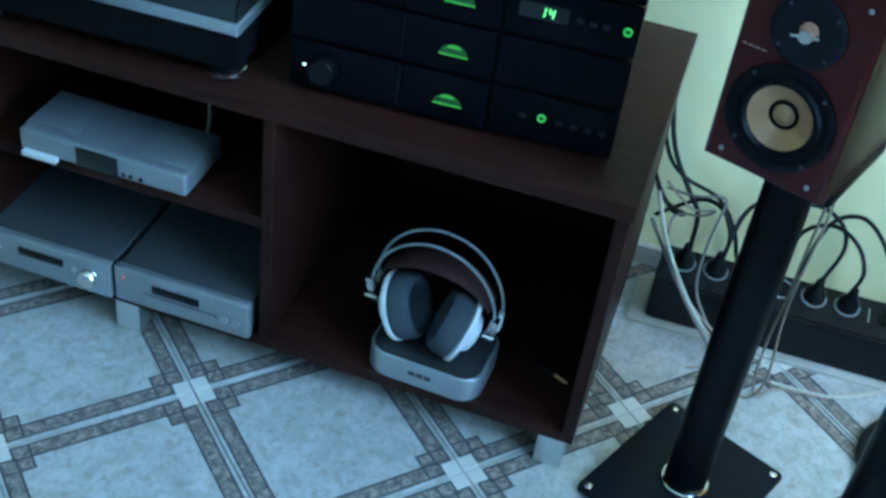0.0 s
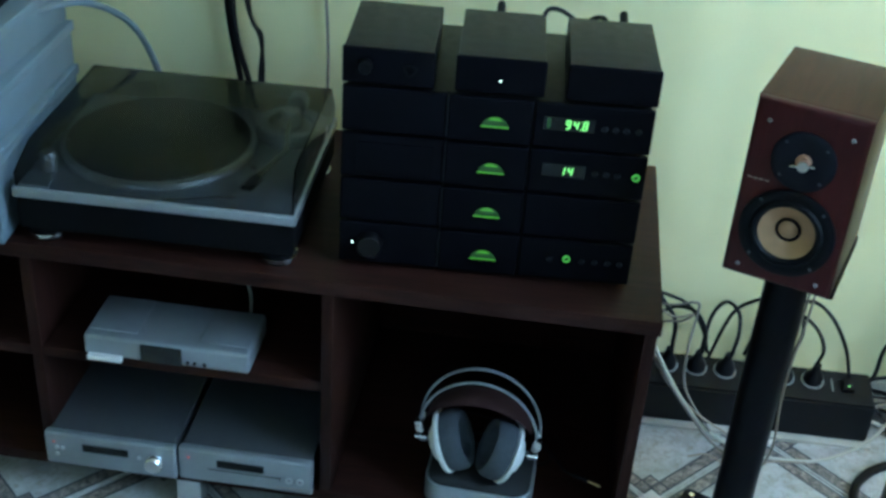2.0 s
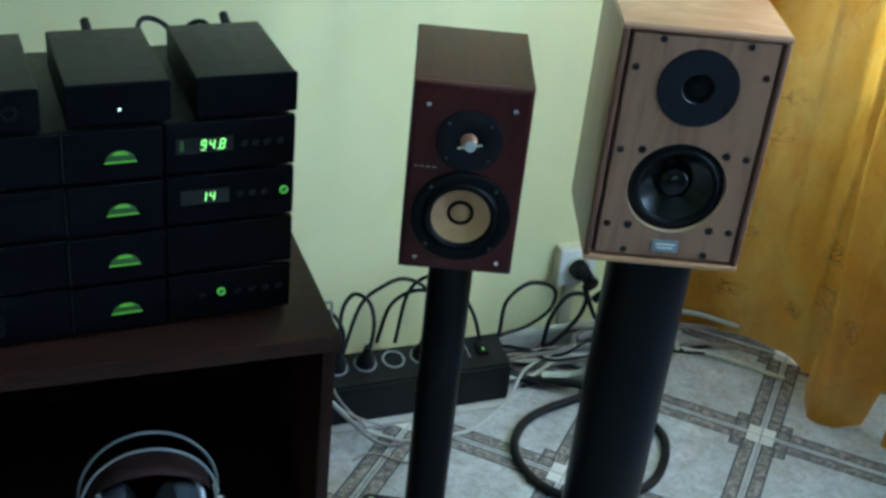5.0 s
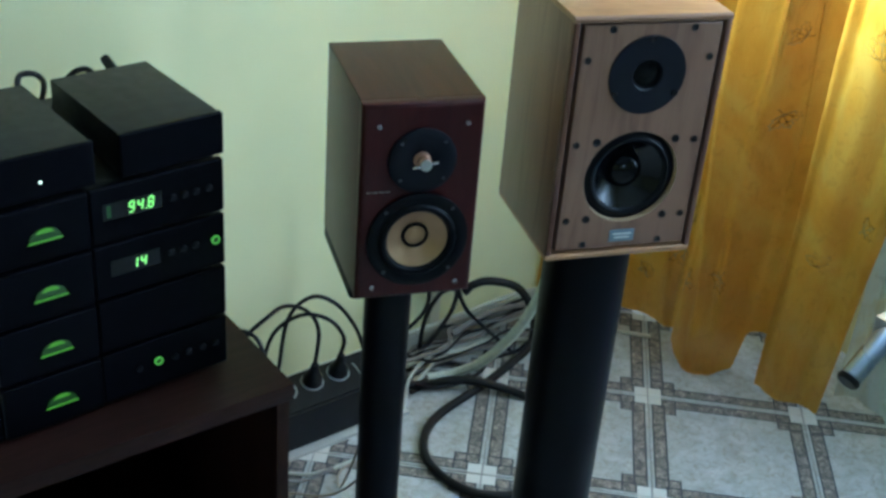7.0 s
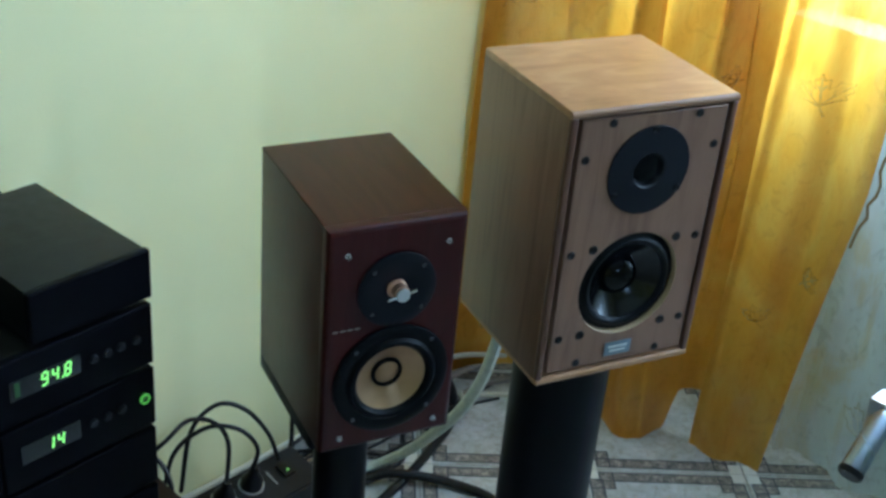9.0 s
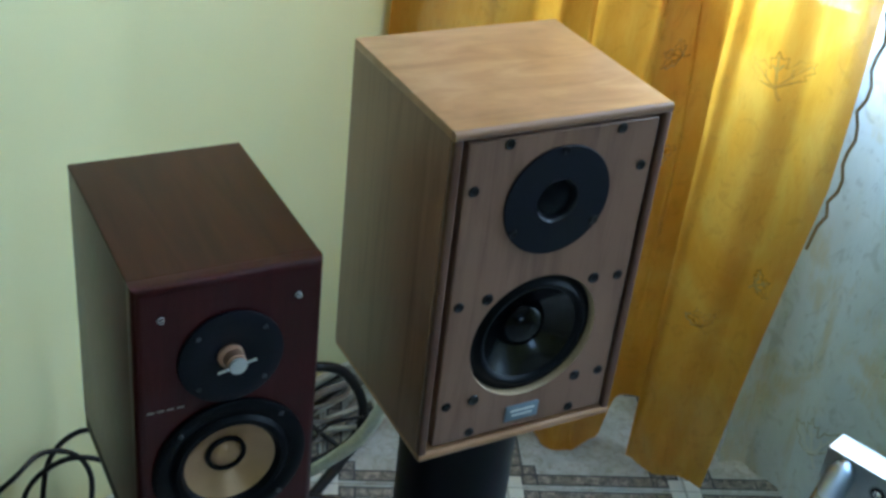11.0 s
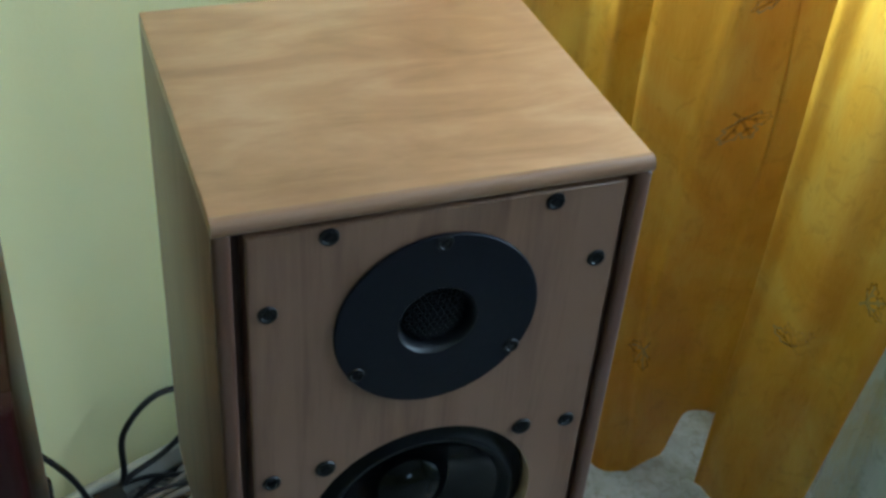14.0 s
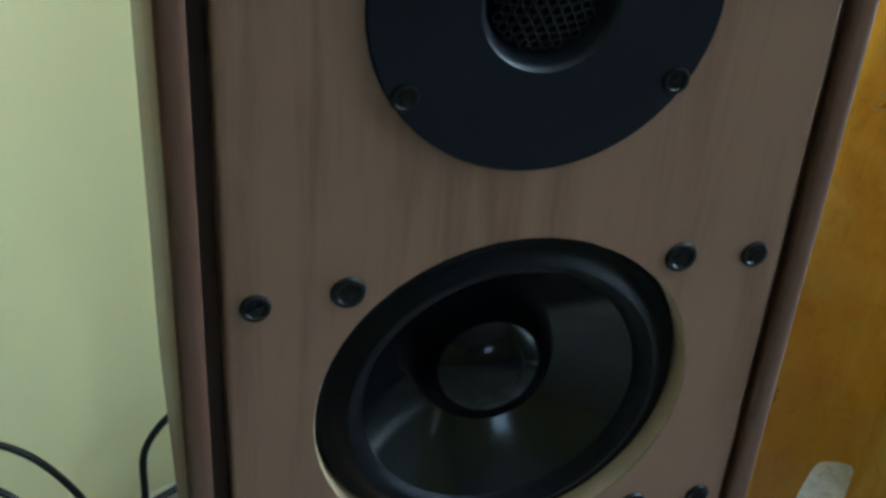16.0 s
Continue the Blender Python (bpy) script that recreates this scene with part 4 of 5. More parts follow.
m = midi(-0.238, 0.2215, "silver mini receiver with a big round knob", "mini_receiver")
k = part("volume_knob", moved(lathe([(0, 0.014), (0.013, 0.014), (0.0155, 0.011), (0.017, 0)], 32), pose(0.186, -0.004, 0.036) @ FRONT), M["chrome"], m, "shiny silver knob")
part("led", moved(lathe([(0, 0.0016), (0.0024, 0.001), (0.0024, 0)], 12), pose(0.016, -0.0042, 0.052) @ FRONT), M["led_red"], m)
row = [(0.020, 0.040), (0.030, 0.040), (0.020, 0.026), (0.160, 0.040)]
for x, z in row:
    part("button", moved(lathe([(0, 0.002), (0.0035, 0.0016), (0.004, 0)], 14), pose(x, -0.004, z) @ FRONT), M["alu"], m)
m = midi(-0.0135, 0.2245, "silver mini disc player with a narrow drawer", "mini_disc_player")
part("led", moved(lathe([(0, 0.0016), (0.0026, 0.001), (0.0026, 0)], 12), pose(0.018, -0.0042, 0.052) @ FRONT), M["led_red"], m)
part("drawer_slot", box(0.050, 0.172, -0.0048, -0.0042, 0.0315, 0.0328), M["black"], m)
for x in (0.186, 0.204):
    part("button", moved(lathe([(0.0035, 0.0), (0.0035, 0.0018), (0.0062, 0.0018), (0.0062, 0)], 18, True), pose(x, -0.004, 0.030) @ FRONT), M["alu"], m)
part("button", box(0.170, 0.1712, -0.0050, -0.0042, 0.026, 0.034), M["black"], m)
part("print_line", box(0.165, 0.208, -0.0046, -0.0042, 0.012, 0.0145), M["pale_ink"], m)

# headphone case and headphones
hb = thing("headphone_stand_case", pose(0.4830, -0.487, 0.078, 0, 0, -4), "silver-rimmed headphone base with rounded corners and a dark top", "headphone stand")
part("rim", rounded(0.178, 0.128, 0.034, 0.002, 0.044, 10, 0.003), M["silver"], hb)
part("top_pad", rounded(0.169, 0.119, 0.030, 0.0442, 0.0475, 10, 0.001), M["base_top"], hb)
part("foot", rounded(0.170, 0.114, 0.028, 0.0, 0.0018, 8, 0.0005), M["rubber"], hb)
sign = part("name_plate", box(-0.0195, 0.0195, -0.0651, -0.0639, 0.0205, 0.0305), M["silver"], hb)
for x, w in ((-0.0125, 0.0105), (0.0, 0.0105), (0.0125, 0.0105)):
    part("print_bar", box(x - w / 2, x + w / 2, -0.0654, -0.0651, 0.0215, 0.0295), M["ink"], sign)

hp = thing("headphones", pose(0.4725, -0.482, 0.1257, 0, 0, -5), "white open-back headphones with grey pads and twin headband wires", "headphones")
RX, ZT = 0.098, 0.183
for y, z_add, k in ((-0.016, -0.004, 0.99), (0.014, 0.002, 1.01)):
    arc = [(RX * k * math.cos(radians(a)), y, 0.074 + (ZT + z_add - 0.074) * math.sin(radians(a))) for a in range(0, 181, 9)]
    part("headband_wire", tube(arc, 0.0024, 1, 8), M["silver_dull"], hp)
strap = bmesh.new()
rows_ = []
for a in range(18, 163, 8):
    x, z = 0.090 * math.cos(radians(a)), 0.072 + 0.066 * math.sin(radians(a))
    wdt = 0.016 + 0.010 * math.sin(radians(a))
    rows_.append([strap.verts.new((x, 0.002 + s * wdt, z + o)) for s, o in ((-1, 0), (-0.5, 0.003), (0.5, 0.003), (1, 0), (0.5, -0.002), (-0.5, -0.002))])
for a, b2 in zip(rows_, rows_[1:]):
    for q in range(6):
        strap.faces.new((a[q], a[(q + 1) % 6], b2[(q + 1) % 6], b2[q]))
strap.faces.new(rows_[0]), strap.faces.new(rows_[-1][::-1])
part("head_strap", strap, M["leather"], hp, "brown leather head strap")
for s in (-1, 1):
    # cups lean outward at the top and open towards the front
    m = pose(s * 0.0555, -0.016, 0.0475) @ pose(0, 0, 0, 0, 0, 4 if s < 0 else 10) @ pose(0, 0, 0, 0, -s * 68, 0) @ Matrix.Diagonal((1.08, 1.05, 1.22, 1))
    cup = part("ear_cup", moved(lathe([(0, -0.015), (0.018, -0.015), (0.026, -0.012), (0.030, -0.005), (0.031, -0.001), (0.0480, -0.0005), (0.0495, 0.001), (0.0495, 0.005), (0.046, 0.0065), (0, 0.0065)], 40), m), M["white"], hp)
    part("ear_pad", moved(lathe([(0.0468, 0.0068), (0.0482, 0.014), (0.0470, 0.026), (0.041, 0.0335), (0.032, 0.031), (0.026, 0.020), (0.024, 0.0068)], 40, True), m), M["pad"], cup, "grey velour ear pad")
    part("driver_cloth", moved(lathe([(0, 0.0090), (0.0238, 0.0084), (0.0238, 0.0070), (0, 0.0070)], 24), m), M["black"], cup)
    part("grille", moved(lathe([(0, -0.0165), (0.014, -0.0162), (0.0175, -0.0152), (0, -0.0152)], 24), m), M["silver_dull"], cup)
    yoke = part("yoke", tube([(s * 0.0965, -0.018, 0.066), (s * 0.099, -0.008, 0.060), (s * 0.099, 0.004, 0.056), (s * 0.096, 0.022, 0.070)], 0.0042, 6, 8), M["white"], hp)
    part("hinge_block", moved(box(-0.006, 0.006, -0.007, 0.007, -0.012, 0.012, 0.003), pose(s * 0.0965, -0.018, 0.076, 0, s * 12, 0)), M["chrome"], yoke)
    part("hinge_pin", moved(lathe([(0, -0.009), (0.004, -0.009), (0.004, 0.009), (0, 0.009)], 12), pose(s * 0.093, -0.022, 0.054, 0, 90, 0)), M["chrome"], yoke)
    part("cup_arm", tube([(s * 0.0965, -0.014, 0.062), (s * 0.096, -0.012, 0.045), (s * 0.088, -0.004, 0.035), (s * 0.080, 0.006, 0.036)], 0.0035, 6, 8), M["silver_dull"], yoke)
solo("headphone_cable", tube([(0.545, -0.44, 0.085), (0.60, -0.40, 0.082), (0.56, -0.34, 0.082), (0.44, -0.30, 0.083), (0.37, -0.33, 0.083), (0.40, -0.38, 0.083), (0.47, -0.36, 0.086), (0.58, -0.37, 0.084), (0.625, -0.425, 0.082), (0.640, -0.435, 0.082)], 0.0022, 10, 8),
     M["black"], pose(0, 0, 0), "black headphone cable lying curled on the cabinet floor", "cable")
jack = thing("headphone_plug", pose(0.640, -0.434, 0.0822, 0, 0, -25), "headphone plug with a gilt tip lying in the cabinet", "plug")
part("sleeve", moved(lathe([(0, 0), (0.004, 0.0), (0.004, 0.028), (0, 0.028)], 14), pose(0, 0, 0, 0, 90, 0)), M["black"], jack)
part("tip", moved(lathe([(0, 0.028), (0.0028, 0.028), (0.0028, 0.048), (0.001, 0.052), (0, 0.052)], 14), pose(0, 0, 0, 0, 90, 0)), M["brass"], jack, "gilt metal tip")


# ---------------------------------------------------------------- loudspeakers
def screw(parent, x, y, z, r, mat, name="screw", slot=True):
    s = part(name, moved(lathe([(0, 0.0002), (r * 0.55, 0.0003), (r * 0.70, 0.0010), (r * 0.9, 0.0009), (r, 0)], 18), pose(x, y, z) @ FRONT), M[mat], parent)
    if slot:
        c = box(-r * 0.5, r * 0.5, -0.0007, -0.0004, -r * 0.12, r * 0.12)
        box(-r * 0.12, r * 0.12, -0.0008, -0.0004, -r * 0.5, r * 0.5, bm=c)
        part("cross_slot", moved(c, pose(x, y, z, 0, (x * 7919 + z * 3571) % 1 * 90, 0)), M["black"], s)
    return s


def holed_front(x0, x1, z0, z1, holes, back, soft=0.0, n=48):
    """A front plate in the plane y = 0 with round openings one above the other; rim walls go back to y = back, soft rounds its outer edge."""
    bm = bmesh.new()
    ix0, ix1, iz0, iz1 = x0 + soft, x1 - soft, z0 + soft, z1 - soft
    holes = sorted(holes)
    cuts = [iz0] + [((a[0] + a[1]) + (c[0] - c[1])) / 2 for a, c in zip(holes, holes[1:])] + [iz1]
    for (zc, r, deep), za, zb in zip(holes, cuts, cuts[1:]):
        outer, inner = [], []
        corners = sorted(math.atan2(z - zc, x) % (2 * math.pi) for x in (ix0, ix1) for z in (za, zb))
        angles = sorted([2 * math.pi * k / n for k in range(n)] + corners)
        for a in angles:
            c, s = math.cos(a), math.sin(a)
            f = min((ix1 / c) if c > 1e-9 else ((ix0 / c) if c < -1e-9 else 9), ((zb - zc) / s) if s > 1e-9 else (((za - zc) / s) if s < -1e-9 else 9))
            outer.append(bm.verts.new((f * c, 0, zc + f * s)))
            inner.append(bm.verts.new((r * c, 0, zc + r * s)))
        far = [bm.verts.new((v.co.x, deep, v.co.z)) for v in inner]
        for k in range(len(angles)):
            j = (k + 1) % len(angles)
            bm.faces.new((outer[k], outer[j], inner[j], inner[k]))
            bm.faces.new((inner[k], inner[j], far[j], far[k]))
    bmesh.ops.remove_doubles(bm, verts=bm.verts, dist=1e-6)
    steps = [(soft * (1 - math.sin(radians(a))), soft * (1 - math.cos(radians(a)))) for a in (0, 30, 60, 90)] if soft else [(0, 0)]
    steps.append((0.0, back))
    rings = [[bm.verts.new((x, y, z)) for x, z in ((x0 + i, z0 + i), (x1 - i, z0 + i), (x1 - i, z1 - i), (x0 + i, z1 - i))] for i, y in steps]
    for a, c in zip(rings, rings[1:]):
        for k in range(4):
            bm.faces.new((a[k], a[(k + 1) % 4], c[(k + 1) % 4], c[k]))
    return bm


def cherry_speaker(m):
    t = thing("cherry_speaker", m, "cherry wood two-way loudspeaker with a screwed front baffle", "loudspeaker", "loudspeakers on stands")
    wl, wr, dd, hh, fw, lip = -0.0980, 0.0957, 0.178, 0.3105, 0.0078, -0.0020
    # the lighter top tone carries the light that falls on it
    part("top_board", box(wl, wr, lip + 0.0043, dd, hh - 0.0085, hh, 0.0012, 2), M["cherry_lit"], t, "cherry veneer with lively figure, coloured lighter for the light on top")
    bull = tube([(wl, 0, 0), (wr, 0, 0)], 0.00430, 1, 20)
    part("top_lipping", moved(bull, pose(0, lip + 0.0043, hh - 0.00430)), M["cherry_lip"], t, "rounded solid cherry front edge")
    part("bottom_board", box(wl, wr, lip, dd, 0, fw, 0.003, 3), M["cherry_lit"], t)
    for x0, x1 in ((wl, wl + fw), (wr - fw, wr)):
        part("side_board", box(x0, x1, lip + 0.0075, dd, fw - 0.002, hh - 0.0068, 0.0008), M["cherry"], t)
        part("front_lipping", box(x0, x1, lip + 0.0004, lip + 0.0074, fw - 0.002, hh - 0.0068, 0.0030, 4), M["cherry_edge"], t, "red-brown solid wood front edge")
    part("back_board", box(wl + fw, wr - fw, dd - 0.012, dd - 0.002, fw, hh - fw), M["cherry"], t)
    bx, z0, z1 = 0.0848, fw + 0.0046, hh - 0.0085 - 0.0020
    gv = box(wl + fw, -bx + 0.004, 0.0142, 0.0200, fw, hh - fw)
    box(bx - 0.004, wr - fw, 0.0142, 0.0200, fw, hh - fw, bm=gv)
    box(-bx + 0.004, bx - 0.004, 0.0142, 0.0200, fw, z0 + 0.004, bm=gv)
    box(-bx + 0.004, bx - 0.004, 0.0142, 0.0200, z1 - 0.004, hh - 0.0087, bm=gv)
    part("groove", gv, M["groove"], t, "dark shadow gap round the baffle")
    zt, zw, rt, rw = 0.2388, 0.1078, 0.0479, 0.0602
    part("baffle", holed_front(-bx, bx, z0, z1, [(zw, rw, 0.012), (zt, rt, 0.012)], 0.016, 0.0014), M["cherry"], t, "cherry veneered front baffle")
    BIG = Matrix.Diagonal((1.036, 1.036, 1, 1))
    tw = part("tweeter", moved(lathe([(0.0455, -0.0052), (0.0463, -0.001), (0.0463, 0.0012), (0.0458, 0.0018), (0.0182, 0.0018)], 56), pose(0, 0, zt) @ FRONT @ BIG), M["plate"], t, "satin black tweeter plate")
    part("waveguide", moved(lathe([(0.0182, 0.0018), (0.0176, 0.0012), (0.0168, -0.0002), (0.0156, -0.0046), (0.0148, -0.0072), (0.0144, -0.0076)], 48), pose(0, 0, zt) @ FRONT @ BIG), M["waveguide"], tw)
    part("dome", moved(lathe([(0.0150, -0.0076), (0.0125, -0.0068), (0.0105, -0.0046), (0.007, -0.0030), (0.003, -0.0022), (0, -0.0020)], 28), pose(0, 0, zt) @ FRONT @ BIG), M["rubber"], tw)
    gr = bmesh.new()
    for i in range(-5, 6):
        for j in range(-5, 6):
            px, pz = (i + 0.5 * (j % 2)) * 0.0031, j * 0.00268
            q = (px * px + pz * pz) / 0.0142 ** 2
            if q < 1:
                # the mesh bulges outward in the middle
                merge(gr, moved(lathe([(0.00128, 0), (0.00128, 0.0006), (0.00168, 0.0006), (0.00168, 0)], 6, True), pose(px, 0.0048 - 0.0050 * (1 - q), zt + pz) @ FRONT))
    part("dome_grille", gr, M["mesh_metal"], tw, "domed black hexagonal mesh")
    for a in (90, 212, 328):
        screw(tw, 0.0442 * math.cos(radians(a)), -0.0018, zt + 0.0442 * math.sin(radians(a)), 0.0040, "screw_black")
    part("woofer_rebate", moved(lathe([(0.06010, -0.0006), (0.0597, -0.0012), (0.0596, -0.0105), (0.06010, -0.0105)], 64, True), pose(0, -0.0003, zw) @ FRONT), M["rim"], t, "pale bare wood edge of the woofer opening")
    wf = part("woofer", moved(lathe([(0.0594, -0.0080), (0.0582, -0.0062), (0.0556, -0.0058), (0.0535, -0.0050), (0.0515, -0.0024), (0.0495, -0.0012), (0.0472, -0.0018), (0.0452, -0.0040), (0.0442, -0.0058)], 64), pose(0, 0, zw) @ FRONT), M["surround"], t, "black rubber surround")
    part("cone", moved(lathe([(0.0448, -0.0052), (0.0430, -0.0066), (0.0385, -0.0100), (0.0335, -0.0134), (0.0285, -0.0164), (0.0240, -0.0188), (0.0215, -0.0200)], 64), pose(0, 0, zw) @ FRONT), M["cone_black"], wf, "glossy black cone")
    part("dust_cap", moved(lathe([(0.0222, -0.0202), (0.0212, -0.0176), (0.0190, -0.0146), (0.0155, -0.0118), (0.0110, -0.0098), (0.0058, -0.0086), (0, -0.0082)], 48), pose(0, 0, zw) @ FRONT), M["cap_black"], wf)
    for x in (-0.0503, 0.0503):
        for z in (0.2945, 0.0190):
            screw(t, x, -0.0002, z, 0.0045, "screw_black")
    for z in (0.2585, 0.154, 0.0535):
        for x in (-0.0763, 0.0752):
            screw(t, x, -0.0002, z, 0.0045, "screw_black")
    for z in (0.156, 0.0540):
        for x in (-0.0505, 0.0505):
            screw(t, x, -0.0002, z, 0.0052, "screw_black")
    pl = part("badge", box(-0.0165, 0.0165, -0.0018, -0.0002, 0.0205, 0.0370, 0.0006), M["badge"], t, "small blue-grey metal badge")
    for z, wdt in ((0.0315, 0.012), (0.0265, 0.010)):
        part("print_bar", box(-wdt, wdt, -0.0021, -0.0018, z - 0.0012, z + 0.0012), M["frame_white"], pl)
    return t


def red_speaker(m):
    t = thing("red_speaker", m, "small dark red mahogany loudspeaker with a golden cone", "loudspeaker", "loudspeakers on stands")
    w, dd, hh = 0.0722, 0.193, 0.2555
    part("side_body", box(-w, w, 0.0139, dd, 0, hh - 0.0002, 0.002), M["red"], t)
    part("top_veneer", box(-w - 0.0002, w + 0.0002, 0.013, dd + 0.0003, hh - 0.004, hh + 0.0005, 0.002, 3), M["red_top"], t)
    zt, zw = 0.1835, 0.0800
    part("baffle", holed_front(-w, w, 0, hh, [(zw, 0.0475, 0.0137), (zt, 0.0300, 0.0137)], 0.0138, 0.0062), M["red"], t, "dark red lacquered front")
    tw = part("tweeter", moved(lathe([(0.0408, 0.0), (0.0408, 0.0020), (0.0395, 0.0030), (0.030, 0.0030), (0.018, 0.0010), (0.0115, -0.001), (0.0, -0.001)], 52), pose(0, -0.0004, zt) @ FRONT), M["plate"], t, "black dished tweeter plate")
    dm = part("dome", moved(lathe([(0.0102, -0.001), (0.0102, 0.001), (0.008, 0.0028), (0, 0.0034)], 28), pose(0, -0.0004, zt) @ FRONT), M["copper"], tw, "copper-coloured dome")
    part("phase_plug", moved(lathe([(0.0082, 0.002), (0.0080, 0.0104), (0.0074, 0.0110), (0, 0.0110)], 28), pose(0.001, -0.0004, zt) @ FRONT), M["copper"], tw, "copper-coloured stub")
    part("guard_bar", moved(box(-0.0155, 0.0155, -0.0010, 0.0010, -0.0016, 0.0016, 0.0006), pose(0.001, -0.0120, zt - 0.001, 0, -12, 0)), M["chrome"], tw)
    part("guard_disc", moved(lathe([(0, 0.0016), (0.0068, 0.0014), (0.0072, 0), (0, 0)], 24), pose(0.0015, -0.0125, zt - 0.001) @ FRONT), M["alu"], tw, "silver disc")
    for a in (42, 138, 222, 318):
        screw(tw, 0.0345 * math.cos(radians(a)), -0.0035, zt + 0.0345 * math.sin(radians(a)), 0.0020, "case_grey", slot=False)
    wf = part("woofer", moved(lathe([(0.0620, 0.0), (0.0620, 0.0030), (0.0605, 0.0042), (0.0525, 0.0042), (0.0500, 0.0030), (0.0480, 0.0025), (0.0445, 0.0062), (0.0405, 0.0060), (0.0370, 0.0010)], 56), pose(0, -0.0004, zw) @ FRONT), M["surround"], t, "black frame and rubber surround")
    part("cone", moved(lathe([(0.0372, 0.0012), (0.030, -0.0032), (0.022, -0.0080), (0.0165, -0.0108), (0.0160, -0.0108)], 52), pose(0, -0.0004, zw) @ FRONT), M["gold"], wf, "golden fibre cone")
    part("cap_ring", moved(lathe([(0.0128, -0.0110), (0.0132, -0.0082), (0.0148, -0.0076), (0.0166, -0.0086), (0.0168, -0.0110)], 36, True), pose(0, -0.0004, zw) @ FRONT), M["surround"], wf)
    part("dust_cap", moved(lathe([(0.0130, -0.0100), (0.010, -0.0075), (0.005, -0.0060), (0, -0.0056)], 32), pose(0, -0.0004, zw) @ FRONT), M["gold"], wf)
    for a in (45, 135, 225, 315):
        screw(wf, 0.0570 * math.cos(radians(a)), -0.0046, zw + 0.0570 * math.sin(radians(a)), 0.0023, "case_grey", slot=False)
    for x in (-0.052, 0.052):
        for z in (0.0165, 0.2275):
            s = screw(t, x, -0.0002, z, 0.0029, "alu", "bolt")
            part("socket", moved(lathe([(0.0012, 0.0012), (0.0012, 0.0022), (0.0024, 0.0022), (0.0024, 0.0008)], 12, True), pose(x, -0.0002, z) @ FRONT), M["chrome"], s)
    for k in range(4):
        part("print_bar", box(-0.064 + k * 0.0075, -0.0585 + k * 0.0075, -0.0006, -0.0001, 0.1445, 0.1462), M["pale_ink"], t)
    return t


CH, RD = 0.6785, 0.6305
cherry_speaker(pose(1.0730, -0.7460, CH, 0, 0, -21.3))
red_speaker(pose(0.8441, -0.6320, RD, 0, 0, -21.3))

st = thing("speaker_stand", pose(0.888, -0.515, 0, 0, 0, -25.5), "black metal speaker stand with round column and square base", "speaker stand", "speaker stands")
part("base_plate", rounded(0.206, 0.256, 0.010, 0.008, 0.0145, 6, 0.0012), M["plate"], st)
for x in (-0.0895, 0.0895):
    for y in (-0.1145, 0.1145):
        b = part("spike_bolt", moved(lathe([(0, 0.0175), (0.004, 0.0175), (0.0062, 0.016), (0.0062, 0.0145), (0.004, 0.0145), (0.0025, 0.006), (0.004, 0.0), (0, 0.0)], 16), pose(x, y, 0)), M["chrome"], st)
part("collar", moved(lathe([(0.0300, 0.0146), (0.0365, 0.0146), (0.0365, 0.0235), (0.0345, 0.0255), (0.0300, 0.0255)], 40, True), pose(0.004, -0.002, 0)), M["chrome"], st, "chromed collar at the column foot")
part("column", moved(lathe([(0, 0.0146), (0.0312, 0.0146), (0.0312, 0.614), (0, 0.614)], 40), pose(0.004, -0.002, 0)), M["steel_tube"], st)
part("top_plate", rounded(0.146, 0.168, 0.006, 0.6142, 0.6302, 4, 0.001), M["plate"], st, "thin black top plate", pose(0.004, -0.010, 0, 0, 0, 4.2))

st = thing("speaker_stand", pose(1.128, -0.643, 0, 0, 0, -21.5), "tall thick black column speaker stand", "speaker stand", "speaker stands")
part("base", lathe([(0, 0), (0.082, 0), (0.084, 0.004), (0.082, 0.012), (0.060, 0.0155), (0, 0.0155)], 48), M["plate"], st)
part("column", lathe([(0, 0.0157), (0.0575, 0.0157), (0.0575, 0.668), (0, 0.668)], 48), M["steel_tube"], st)
part("top_plate", rounded(0.176, 0.160, 0.008, 0.6682, 0.6784, 4, 0.001), M["plate"], st)

# ---------------------------------------------------------------- power strip, socket and cables
solo("floor_board", box(0.745, 1.212, -0.178, -0.055, 0.0, 0.0080, 0.002), M["skirting"], pose(0, 0, 0), "pale grey flat board under the power strip", "board")
SPX, SPY, SPZ = 0.774, -0.164, 0.0200
ps = thing("power_strip", pose(SPX, SPY, SPZ), "long black power strip with round sockets and a lit switch", "power strip")
bm = outline([(0, -0.0118), (0.430, -0.0118), (0.430, 0.072), (0.0, 0.072)], 0.085)
for v in bm.verts:
    if v.co.y > 0.05 and v.co.z > 0.06:
        v.co.z += 0.018
bmesh.ops.bevel(bm, geom=list(bm.edges), offset=0.004, segments=2, affect="EDGES")
part("body", bm, M["black"], ps)
SX = [0.0387 + 0.0555 * k for k in range(6)]
TOPY, TILT_DEG = 0.052, 12.0
for x in SX:
    mm = pose(x, TOPY, 0.0832, TILT_DEG, 0, 0)
    s = part("socket", moved(lathe([(0.0185, -0.002), (0.0185, 0.0012), (0.0215, 0.0012), (0.0215, -0.002)], 32, True), mm), M["silver_dull"], ps, "grey socket ring")
    part("socket_well", moved(lathe([(0, 0.0006), (0.0184, 0.0006), (0.0184, -0.002), (0, -0.002)], 24), mm), M["black_knob"], s)
sw = part("switch", moved(box(-0.011, 0.011, -0.014, 0.014, 0, 0.006, 0.002), pose(0.382, 0.045, 0.0822, TILT_DEG, 0, 0)), M["black_knob"], ps)
